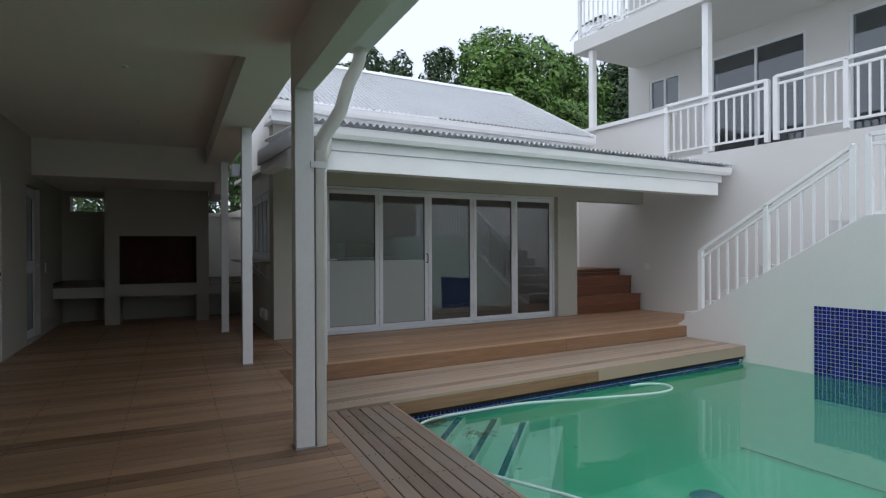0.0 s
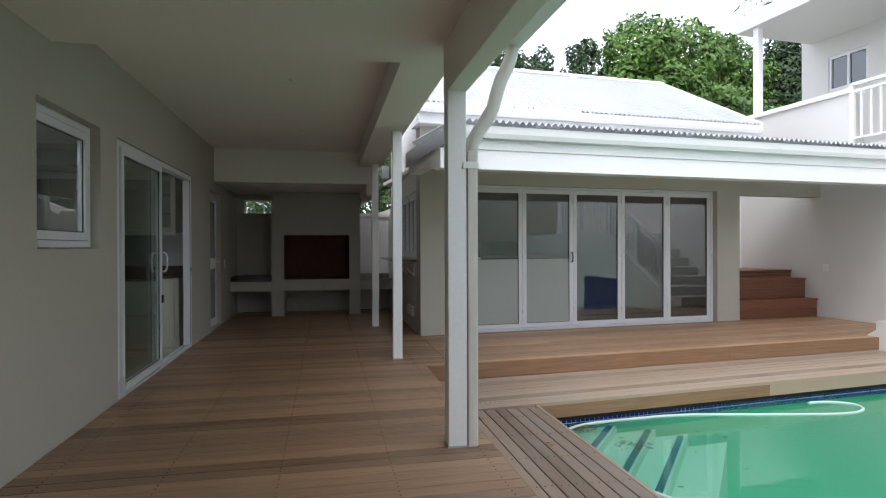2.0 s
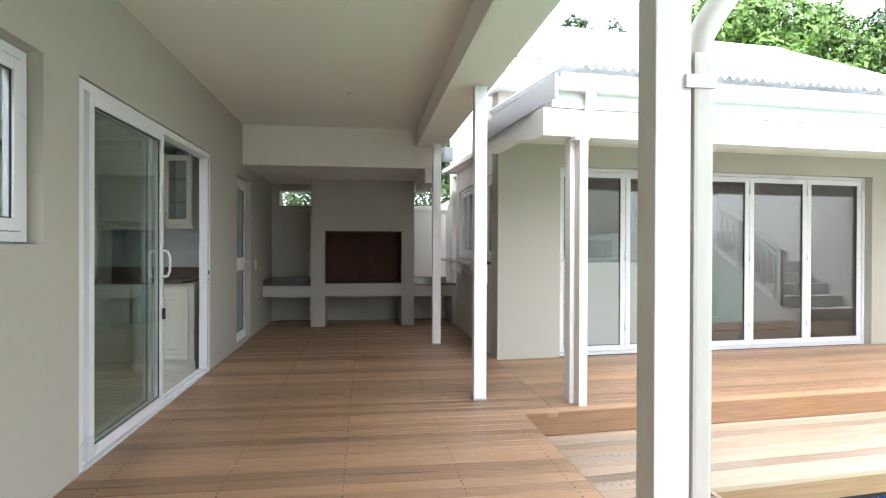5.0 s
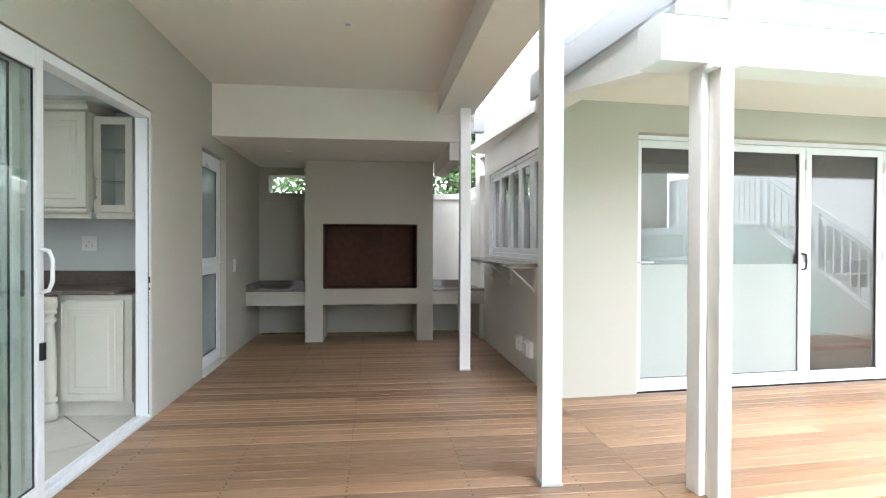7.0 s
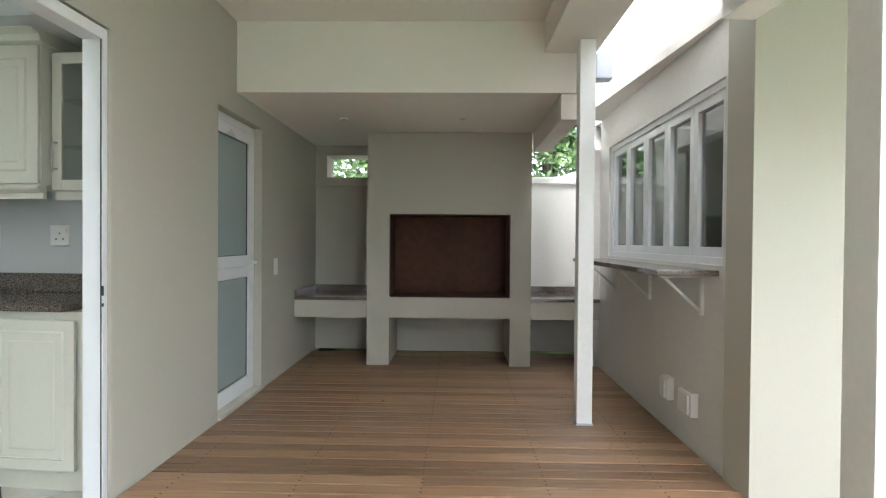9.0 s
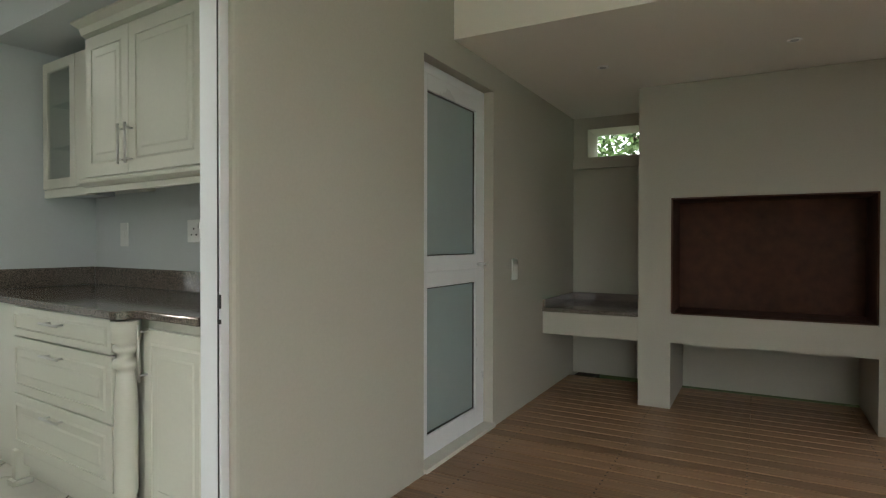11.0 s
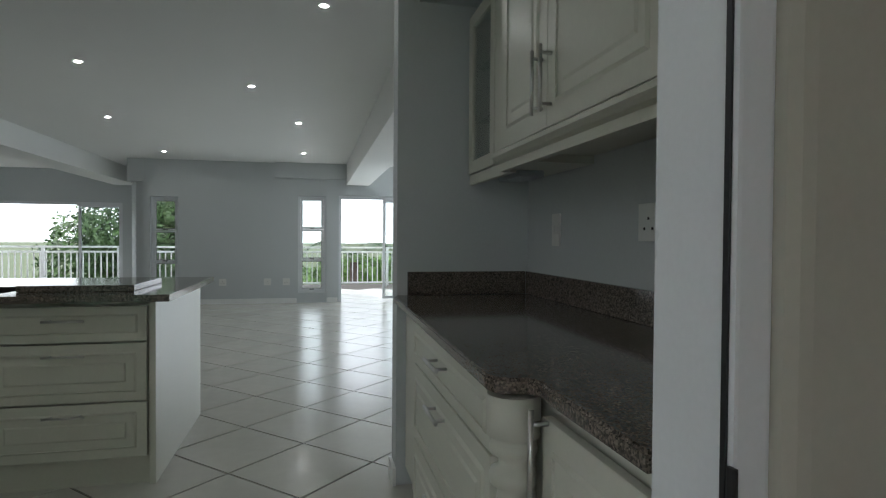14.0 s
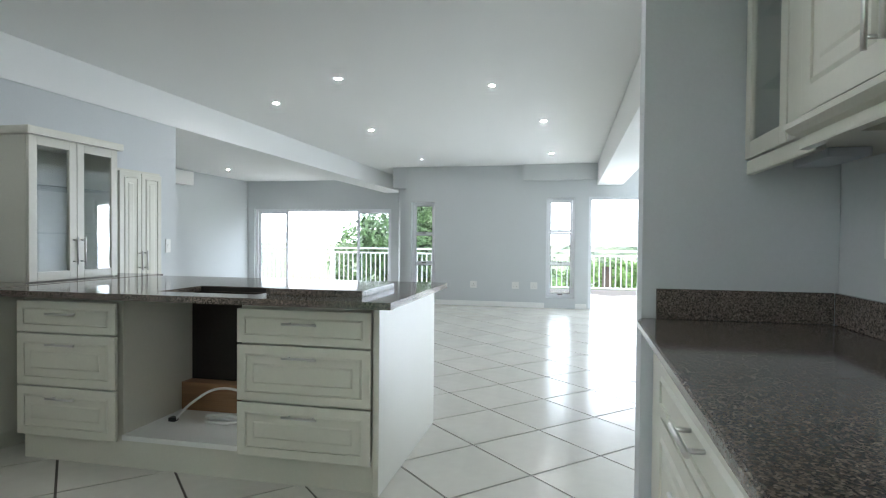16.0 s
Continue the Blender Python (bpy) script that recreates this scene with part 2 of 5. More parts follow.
GRANITE = speckle("brown_granite", [(0.18, (0.022, 0.019, 0.016)), (0.40, (0.080, 0.068, 0.058)), (0.58, (0.145, 0.122, 0.102)), (0.75, (0.225, 0.182, 0.148)), (0.92, (0.36, 0.305, 0.26))], 250, 0.1)
CREAM = surface("cream_cabinet_paint", (0.63, 0.62, 0.54), 0.38, grain=70, mottle=1.5, vary=0.03, bump=0.03)
CHROME = surface("brushed_steel", (0.62, 0.61, 0.59), 0.3, 1.0, grain=200, vary=0.05, stretch=(1, 1, 0.05))
BLUE_WALL = surface("pale_blue_wall_paint", (0.595, 0.62, 0.63), 0.7, grain=90, mottle=0.7, vary=0.03, bump=0.1, gloss=0.3)
ROOM_CEIL = surface("white_ceiling", (0.84, 0.845, 0.83), 0.8, grain=100, mottle=0.5, vary=0.02, bump=0.04)
TILE = surface("glazed_floor_tile", (0.63, 0.615, 0.555), 0.2, grain=12, mottle=2.5, vary=0.05, bump=0.02, random=0.04)
TERRACE = surface("pale_terrace_paving", (0.80, 0.79, 0.76), 0.6, grain=20, mottle=1.2, vary=0.06)
GROUT = surface("brown_grout", (0.065, 0.055, 0.045), 0.8, vary=0.1)
POOL_BLUE = surface("cobalt_mosaic", (0.012, 0.022, 0.20), 0.18, grain=8, mottle=5, vary=0.15, bump=0.0, random=0.45)
POOL_GROUT = surface("pale_mosaic_grout", (0.55, 0.56, 0.58), 0.8, vary=0.06)
POOL_WHITE = surface("pool_plaster", (0.62, 0.68, 0.62), 0.7, grain=20, mottle=2, vary=0.08)
# green that light takes on in deep water, put into the plaster colour
POOL_GREEN = surface("depth_tinted_plaster", (0.17, 0.56, 0.38), 0.7, grain=20, mottle=1.2, vary=0.08)
WATER = pool_water("cloudy_pool_water")
PLASTIC = surface("white_plastic", (0.78, 0.78, 0.76), 0.35, vary=0.02, bump=0.0)
HOSE = surface("pale_hose", (0.52, 0.66, 0.62), 0.4, vary=0.05)
LAMP = glowing("lit_downlight", (1.0, 0.96, 0.88), 300)
BLACK = surface("black_fitting", (0.02, 0.02, 0.022), 0.35, vary=0.1)
CARD = surface("brown_cardboard", (0.22, 0.14, 0.075), 0.8, vary=0.08)
LEAF = foliage("bright_leaves", (0.025, 0.065, 0.012), (0.17, 0.31, 0.05))
LEAF_MID = foliage("green_leaves", (0.015, 0.04, 0.012), (0.10, 0.18, 0.045))
LEAF_DARK = foliage("dark_leaves", (0.012, 0.03, 0.012), (0.06, 0.11, 0.035))
DEAD_LEAF = surface("sodden_leaves", (0.055, 0.05, 0.022), 0.6, vary=0.4)
BARK = surface("bark", (0.10, 0.075, 0.055), 0.9, grain=30, vary=0.3, bump=0.6)
EARTH = surface("ground_cover", (0.07, 0.09, 0.035), 0.95, grain=8, mottle=0.4, vary=0.35, bump=0.5)
STREAKED = surface("streaked_white_downpipe", (0.66, 0.64, 0.58), 0.45, grain=22, mottle=4, vary=0.12, stretch=(1, 1, 0.2))


# ---- building helpers ----
def add_box(bm, x0, x1, y0, y1, z0, z1, m=None):
    q = [bm.verts.new((x, y, z)) for z in (z0, z1) for y in (y0, y1) for x in (x0, x1)]
    for f in ((0, 2, 3, 1), (4, 5, 7, 6), (0, 1, 5, 4), (2, 6, 7, 3), (0, 4, 6, 2), (1, 3, 7, 5)):
        bm.faces.new([q[i] for i in f])
    if m is not None:
        bmesh.ops.transform(bm, matrix=m, verts=q)
    return q


def boxes(*some, bevel=0.0):
    bm = bmesh.new()
    for b in some:
        add_box(bm, *b)
    if bevel:
        bmesh.ops.bevel(bm, geom=bm.edges[:], offset=bevel, segments=2, affect="EDGES", profile=0.7)
    return bm


def lathe(profile, steps=20, axis="z"):
    """A turned shape from (radius, height) pairs."""
    bm = bmesh.new()
    rings = [[bm.verts.new((r * math.cos(2 * math.pi * k / steps), r * math.sin(2 * math.pi * k / steps), h)) for k in range(steps)] for r, h in profile]
    for a, b in zip(rings, rings[1:]):
        for k in range(steps):
            f = bm.faces.new((a[k], a[(k + 1) % steps], b[(k + 1) % steps], b[k]))
            f.smooth = True
    bm.faces.new(rings[0][::-1])
    bm.faces.new(rings[-1])
    if axis == "x":
        bmesh.ops.rotate(bm, verts=bm.verts[:], matrix=Matrix.Rotation(radians(90), 3, "Y"))
    if axis == "y":
        bmesh.ops.rotate(bm, verts=bm.verts[:], matrix=Matrix.Rotation(radians(-90), 3, "X"))
    return bm


def moved(bm, x=0, y=0, z=0):
    bmesh.ops.translate(bm, vec=(x, y, z), verts=bm.verts[:])
    return bm


def merged(*some):
    out = bmesh.new()
    for bm in some:
        tmp = bpy.data.meshes.new("joined")
        bm.to_mesh(tmp)
        bm.free()
        out.from_mesh(tmp)
        bpy.data.meshes.remove(tmp)
    return out


def tube(points, radius, steps=10):
    """A round bar or pipe along points."""
    bm, rings = bmesh.new(), []
    pts = [Vector(p) for p in points]
    side = None
    for i, p in enumerate(pts):
        d = (pts[min(i + 1, len(pts) - 1)] - pts[max(i - 1, 0)]).normalized()
        ref = side if side else (Vector((0, 0, 1)) if abs(d.z) < 0.9 else Vector((1, 0, 0)))
        b = d.cross(ref).normalized()
        side = b.cross(d).normalized()
        rings.append([bm.verts.new(p + radius * (math.cos(a) * b + math.sin(a) * side)) for a in (2 * math.pi * k / steps for k in range(steps))])
    for a, b in zip(rings, rings[1:]):
        for k in range(steps):
            bm.faces.new((a[k], a[(k + 1) % steps], b[(k + 1) % steps], b[k])).smooth = True
    bm.faces.new(rings[0][::-1])
    bm.faces.new(rings[-1])
    return bm


def prism(outline, lo, hi, axis="y"):
    """An outline of (a, b) pairs pushed from lo to hi along an axis: x gives (y, z), y gives (x, z), z gives (x, y)."""
    bm = bmesh.new()
    put = {"x": lambda a, b, h: (h, a, b), "y": lambda a, b, h: (a, h, b), "z": lambda a, b, h: (a, b, h)}[axis]
    lows, highs = [bm.verts.new(put(a, b, lo)) for a, b in outline], [bm.verts.new(put(a, b, hi)) for a, b in outline]
    k = len(outline)
    for i in range(k):
        bm.faces.new((lows[i], lows[(i + 1) % k], highs[(i + 1) % k], highs[i]))
    bm.faces.new(lows[::-1])
    bm.faces.new(highs)
    bmesh.ops.recalc_face_normals(bm, faces=bm.faces[:])
    return bm


def mesh_from(name, bm, material):
    bmesh.ops.recalc_face_normals(bm, faces=bm.faces[:])
    me = bpy.data.meshes.new(name)
    bm.to_mesh(me)
    bm.free()
    me.materials.append(material)
    return me


def part(name, bm, material, parent, label=""):
    ob = new(name, mesh_from(name, bm, material))
    ob.parent = parent
    if label:
        ob["label"] = label
    return ob


def thing(name, m, label, category, group=""):
    ob = new(name)
    ob.empty_display_size = 0.1
    ob.matrix_basis = m
    return tagged(ob, label, category, group)


def setting(name, bm, material, label="", m=None):
    ob = new(name, mesh_from(name, bm, material))
    if m is not None:
        ob.matrix_basis = m
    return tagged(ob, label, "", "", "structure")


def wall_boxes(along, holes, u0, u1, z0, z1, w0, w1):
    """Boxes of a wall from u0 to u1 with rectangular holes (u, u, z, z); along is x or y, w0 to w1 its thickness."""
    cuts = sorted({u0, u1, *(h[0] for h in holes), *(h[1] for h in holes)})
    out = []
    for a, b in zip(cuts, cuts[1:]):
        spans, low = [], z0
        for h in sorted((h for h in holes if h[0] <= a and b <= h[1]), key=lambda h: h[2]):
            if h[2] > low:
                spans.append((low, h[2]))
            low = h[3]
        if low < z1:
            spans.append((low, z1))
        for s, t in spans:
            out.append((a, b, w0, w1, s, t) if along == "x" else (w0, w1, a, b, s, t))
    return out


def ring(x0, x1, z0, z1, y0, y1, w):
    """Four bars round an opening in the x-z plane."""
    return [(x0, x0 + w, y0, y1, z0, z1), (x1 - w, x1, y0, y1, z0, z1), (x0 + w, x1 - w, y0, y1, z0, z0 + w), (x0 + w, x1 - w, y0, y1, z1 - w, z1)]


YARD = pose(1.57, 7.93, 0, 0, 0, 5.0)      # u along the cottage front, v away from the pool
KITCHEN = pose(-1.6, 7.75, 0, 0, 0, -5.0)  # x along the counter wall, y towards it
FLOOR_Z = -0.035
WX = -1.33

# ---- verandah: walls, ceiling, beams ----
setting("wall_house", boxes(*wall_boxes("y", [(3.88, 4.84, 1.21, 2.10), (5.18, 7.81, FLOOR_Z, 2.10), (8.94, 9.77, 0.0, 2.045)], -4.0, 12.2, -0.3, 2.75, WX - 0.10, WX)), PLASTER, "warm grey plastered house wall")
setting("ceiling_verandah", boxes((WX, 0.80, 4.08, 9.25, 2.69, 2.79)), CEILING, "painted verandah ceiling")
setting("ceiling_porch", boxes((WX, 1.15, -4.0, 4.08, 2.47, 2.79)), CEILING, "lower painted porch ceiling")
setting("beam_verandah", boxes((0.80, 1.15, 4.08, 9.28, 2.47, 2.95), bevel=0.006), CEILING, "painted verandah edge beam")
setting("beam_porch", boxes((1.02, 1.14, -4.0, 3.70, 2.16, 2.47), bevel=0.006), CEILING, "painted porch edge beam")
setting("bulkhead_grill", boxes((WX, 1.02, 9.25, 11.75, 2.20, 2.80)), CEILING, "white-painted lowered ceiling over the grill")
setting("downstand_grill", boxes((0.92, 1.06, 9.27, 10.72, 2.02, 2.197)), CEILING, "plastered side beam by the grill")
setting("roof_verandah", boxes((WX - 0.3, 1.32, -4.0, 9.3, 2.96, 3.02), (WX - 0.3, 1.06, 9.3, 12.0, 2.96, 3.02)), ROOF, "pale metal verandah roof")
# unseen wall, added to keep light from behind out of the verandah
setting("wall_behind_blocker", boxes((WX, 2.2, -4.2, -4.0, -0.3, 2.8)), PLASTER, "plain unseen wall added behind the porch to block light")

setting("trim_door_reveal", prism([(WX - 0.10, 7.7755), (WX - 0.030, 7.7755), (WX - 0.014, 7.779), (WX - 0.005, 7.786), (WX - 0.001, 7.797), (WX + 0.0005, 7.8095), (WX - 0.10, 7.8095)], FLOOR_Z, 2.10, "z"), PLASTER, "rounded plaster edge of the door opening")


def verandah_post(x, y, top, w=0.10):
    p = thing("post", pose(x, y, 0), "white-painted square timber verandah post on the deck", "post", "verandah posts")
    part("shaft", boxes((-w / 2, w / 2, -w / 2, w / 2, 0, top), bevel=0.006), WHITE, p)
    part("foot_plate", boxes((-w / 2 - 0.006, w / 2 + 0.006, -w / 2 - 0.006, w / 2 + 0.006, 0.001, 0.012)), GREY_ALU, p)
    return p


verandah_post(1.075, 3.62, 2.16, 0.115)
verandah_post(1.055, 6.42, 2.47)
verandah_post(1.035, 9.02, 2.47)

# downpipe of the porch gutter, beside the first post
pipe = thing("downpipe", pose(1.17, 3.60, 0), "streaked white downpipe strapped to the porch post", "downpipe")
bend = [(0.27, 0.0, 2.47), (0.26, 0.0, 2.40), (0.24, 0.0, 2.34), (0.19, 0.0, 2.24), (0.165, 0.0, 2.16), (0.14, 0.0, 2.07), (0.095, 0.0, 1.99), (0.04, 0.0, 1.91), (0.008, 0.0, 1.85), (0.0, 0.0, 1.79), (0.0, 0.0, 1.76)]
part("bend", tube(bend, 0.042, 12), STREAKED, pipe, "streaked curved upper bend")
part("pipe", boxes((-0.032, 0.032, -0.045, 0.045, 0.0, 1.80), bevel=0.012), STREAKED, pipe)
part("strap", boxes((-0.06, 0.038, -0.05, 0.05, 1.69, 1.73)), WHITE, pipe)
gut = thing("gutter", pose(1.40, 0, 2.46), "white porch roof gutter above the pool edge", "gutter")
part("channel", boxes((-0.05, 0.10, -4.0, 3.70, 0.0, 0.14), bevel=0.01), WHITE, gut)

# ---- built-in grill ----
grill = thing("grill_surround", pose(0, 10.69, 0), "plastered built-in barbecue with a steel firebox", "barbecue")
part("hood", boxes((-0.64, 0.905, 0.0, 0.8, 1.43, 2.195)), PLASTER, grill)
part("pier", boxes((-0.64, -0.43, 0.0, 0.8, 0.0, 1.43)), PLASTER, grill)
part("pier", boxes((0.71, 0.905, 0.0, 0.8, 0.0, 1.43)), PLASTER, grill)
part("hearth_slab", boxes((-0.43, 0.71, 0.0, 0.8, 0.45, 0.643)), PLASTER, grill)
part("firebox_back", boxes((-0.43, 0.71, 0.42, 0.45, 0.643, 1.43)), RUST, grill, "rust-brown steel firebox back")
for a, c in ((-0.43, -0.42), (0.70, 0.71)):
    part("firebox_side", boxes((a, c, 0.012, 0.42, 0.65, 1.43)), RUST, grill, "rust-brown steel firebox side")
part("firebox_top", boxes((-0.42, 0.70, 0.012, 0.42, 1.42, 1.43)), RUST, grill, "rust-brown steel firebox top")
part("firebox_floor", boxes((-0.42, 0.70, 0.010, 0.42, 0.6435, 0.652)), RUST, grill, "rust-brown steel firebox floor")
part("back_panel", boxes((-0.43, 0.71, 0.74, 0.79, 0.0, 0.449)), PLASTER, grill)
for name, a, b in (("left", WX, -0.64), ("right", 0.905, 1.55)):
    led = thing("grill_ledge", pose(0, 10.69, 0), "plastered ledge with a speckled granite top beside the barbecue", "ledge", "ledges beside the barbecue")
    part("slab", boxes((a, b, 0.0, 0.81, 0.445, 0.61), bevel=0.004), PLASTER, led)
    part("granite_top", boxes((a, b, -0.01, 0.76, 0.611, 0.64), bevel=0.003), GRANITE, led, "speckled grey granite top")
    part("upstand", boxes((a, b, 0.76, 0.785, 0.612, 0.70)), GRANITE, led)
    if name == "left":
        part("side_upstand", boxes((a, a + 0.02, 0.0, 0.755, 0.642, 0.70)), GRANITE, led)
setting("wall_niche_back", boxes((WX, -0.64, 11.5, 11.85, 0.0, 1.86), (WX, -1.21, 11.5, 11.85, 1.86, 2.2), (-1.21, -0.64, 11.5, 11.85, 2.1, 2.2)), PLASTER, "plastered back wall with a slot opening")
setting("trim_niche", boxes((WX, -0.66, 11.47, 11.498, 1.76, 1.84), bevel=0.004), PLASTER)
setting("wall_garden", prism([(0.905, 0), (3.2, 0), (3.2, 2.35), (1.75, 2.05), (1.45, 1.93), (1.3, 1.88), (0.905, 1.86)], 11.5, 11.72, "y"), YARD_WALL, "pale garden wall behind the barbecue")
setting("wall_garden_side", prism([(10.75, 0), (11.5, 0), (11.5, 1.80), (11.25, 1.84), (11.0, 1.98), (10.75, 2.05)], 1.50, 1.70, "x"), YARD_WALL, "pale garden wall with a sloping top")
setting("trim_garden", boxes((0.905, 1.5, 11.46, 11.499, 1.80, 1.87), bevel=0.005), YARD_WALL)

# ---- cottage ----
BF0, BF1 = 0.70, 4.90
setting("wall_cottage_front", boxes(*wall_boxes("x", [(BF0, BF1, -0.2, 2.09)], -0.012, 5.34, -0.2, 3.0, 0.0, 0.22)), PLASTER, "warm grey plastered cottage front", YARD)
setting("lintel_passage", boxes((5.34, 7.05, 0.0, 0.22, 2.04, 2.6)), PLASTER, "plastered lintel over the side passage", YARD)
WS0, WS1 = 8.22, 10.45
setting("wall_cottage_side", boxes(*wall_boxes("y", [(WS0, WS1, 1.06, 2.02)], 8.152, 10.75, -0.2, 3.2, 1.56, 1.78)), YARD_WALL, "pale plastered cottage side wall")
setting("wall_cottage_gable", prism([(8.152, 3.2), (10.75, 3.2), (10.75, 3.92), (10.05, 4.30), (8.152, 3.34)], 1.56, 1.78, "x"), YARD_WALL, "pale plastered gable of the cottage side")
setting("wall_cottage_back", boxes((0.25, 5.34, 3.1, 3.3, -0.2, 3.4)), YARD_WALL, "plain cottage back wall", YARD)
setting("wall_cottage_right", boxes((5.12, 5.34, 0.22, 3.1, -0.2, 3.4)), YARD_WALL, "plain cottage side wall", YARD)
setting("floor_cottage", boxes((0.2, 5.12, 0.22, 3.1, -0.1, -0.02)), TILE, "pale tiled cottage floor", YARD)
setting("ceiling_cottage", boxes((0.0, 5.34, -1.6, 2.8, 2.32, 2.38), (0.25, 5.34, 2.8, 3.1, 2.32, 2.38)), CEILING, "painted cottage and porch ceiling", YARD)


def door_leaf(parent, a, b, z0, z1, v, glass=GLASS, film=0.0, handle="", w=0.06, name="leaf"):
    lf = part(name, boxes(*ring(a, b, z0, z1, v, v + 0.05, w), bevel=0.004), ALU, parent)
    part("pane", boxes((a + w, b - w, v + 0.02, v + 0.028, z0 + w, z1 - w)), glass, lf).visible_shadow = False
    part("gasket", boxes(*ring(a + w - 0.006, b - w + 0.006, z0 + w - 0.006, z1 - w + 0.006, v + 0.012, v + 0.0195, 0.012)), BLACK, lf)
    if film:
        part("frosted_film", boxes((a + w + 0.003, b - w - 0.003, v + 0.017, v + 0.0188, z0 + w, film)), FROST, lf, "frosted privacy film on the lower pane")
    if handle == "pull":
        part("pull_handle", merged(tube([(b - 0.03, v, 0.98), (b - 0.03, v - 0.045, 0.99), (b - 0.03, v - 0.05, 1.05), (b - 0.03, v - 0.045, 1.11), (b - 0.03, v, 1.12)], 0.009, 8)), BLACK, lf, "black pull handle")
    if handle == "lever":
        part("lever_handle", merged(boxes((a + 0.018, a + 0.042, v - 0.008, v, 0.93, 1.13), bevel=0.003), tube([(a + 0.03, v - 0.005, 1.05), (a + 0.03, v - 0.045, 1.05), (a + 0.15, v - 0.045, 1.05)], 0.008, 8)), ALU, lf, "white lever handle")
    return lf


bif = thing("folding_door", YARD, "closed white aluminium folding glass doors of the cottage", "door")
part("frame", boxes(*ring(BF0, BF1, -0.01, 2.09, 0.10, 0.19, 0.035), bevel=0.003), ALU, bif)
edges = [0.735, 1.555, 2.38, 3.21, 4.04, 4.865]
for k, (a, b) in enumerate(zip(edges, edges[1:])):
    lf = door_leaf(bif, a + 0.002, b - 0.002, 0.03, 2.05, 0.115, DOOR_GLASS, 1.03 if k < 2 else 0, "lever" if k == 0 else "pull" if k == 1 else "")
    for z in (0.25, 1.05, 1.85):
        part("hinge", moved(lathe([(0.011, 0), (0.011, 0.09)], 8), b, 0.108, z), ALU, lf)

swin = thing("folding_window", pose(1.56, 0, 0, 0, 0, 90), "white folding servery window in the cottage side wall", "window")
part("frame", boxes(*ring(WS0, WS1, 1.06, 2.02, -0.10, -0.02, 0.04), bevel=0.003), ALU, swin)
n_leaf = 5
for k in range(n_leaf):
    a = WS0 + 0.04 + k * (WS1 - WS0 - 0.08) / n_leaf
    b = a + (WS1 - WS0 - 0.08) / n_leaf
    door_leaf(swin, a + 0.002, b - 0.002, 1.10, 1.98, -0.085, DOOR_GLASS, 0, "", 0.055)
shelf = thing("servery_shelf", pose(1.56, 0, 0), "speckled granite servery shelf on white brackets under the window", "shelf")
part("granite_top", boxes((-0.32, 0.0, 8.26, 10.42, 1.005, 1.035), bevel=0.004), GRANITE, shelf)
for y in (8.45, 9.3, 10.2):
    part("bracket", merged(boxes((-0.02, 0.0, y - 0.012, y + 0.012, 0.78, 1.0), (-0.24, 0.0, y - 0.012, y + 0.012, 0.985, 1.003)), tube([(-0.012, y, 0.80), (-0.22, y, 0.99)], 0.009, 6)), WHITE, shelf)
for y, w in ((8.90, 0.05), (8.57, 0.08)):
    sk = thing("weatherproof_socket", pose(1.56, y, 0.27), "white weatherproof outdoor socket on the cottage wall", "socket", "outdoor sockets")
    part("box", boxes((-0.045, 0.0, -w, w, -0.07, 0.07), bevel=0.008), PLASTIC, sk)
    part("lid", boxes((-0.062, -0.046, -w + 0.01, w - 0.01, -0.055, 0.06), bevel=0.008), PLASTIC, sk)
lampb = thing("wall_lamp", pose(1.20, 9.35, 2.40), "small grey box floodlight under the beam", "lamp")
part("body", boxes((-0.04, 0.08, -0.06, 0.06, -0.09, 0.09), bevel=0.01), GREY_ALU, lampb)
part("arm", boxes((-0.06, -0.035, -0.02, 0.02, 0.02, 0.07)), GREY_ALU, lampb)

# cottage room behind the glass
bx = thing("cardboard_box", YARD @ pose(1.95, 1.9, 1.06), "open brown cardboard box on the cottage counter", "box")
part("body", boxes((-0.32, 0.32, -0.2, 0.2, 0, 0.24), bevel=0.004), CARD, bx)
part("flap", boxes((-0.32, 0.32, -0.29, -0.2, 0.235, 0.24)), CARD, bx)
ct = thing("cottage_counter", YARD @ pose(1.9, 1.95, -0.02), "pale counter behind the cottage doors", "counter")
part("body", boxes((-1.2, 0.9, -0.3, 0.3, 0, 1.04), bevel=0.004), FROST, ct)
part("top", boxes((-1.22, 0.92, -0.32, 0.32, 1.041, 1.078), bevel=0.004), WHITE, ct)


# ---- roofs with real corrugation ----
def corrugated(u0, u1, v0, z0, v1, z1, right0=0.0, right1=0.0, pitch=0.076, depth=0.008):
    """Sheet from the eave (v0, z0) to the ridge (v1, z1), ribs running up the slope; right0, right1 pull the right end in at eave and ridge (hip)."""
    bm = bmesh.new()
    n = int((u1 - u0) / pitch * 8)
    rows = []
    for f in (0.0, 1.0):
        row = []
        for k in range(n + 1):
            u = u0 + (u1 - u0) * k / n
            t = f
            if f == 1.0 and right1 > right0 and u > u1 - right1:
                t = max((u1 - u) / (right1 - right0), 0.0)
            z = z0 + (z1 - z0) * t + depth * math.sin(2 * math.pi * (u - u0) / pitch)
            row.append(bm.verts.new((u, v0 + (v1 - v0) * t, z)))
        rows.append(row)
    for k in range(n):
        bm.faces.new((rows[0][k], rows[0][k + 1], rows[1][k + 1], rows[1][k])).smooth = True
    bmesh.ops.solidify(bm, geom=bm.faces[:], thickness=0.004)
    return bm


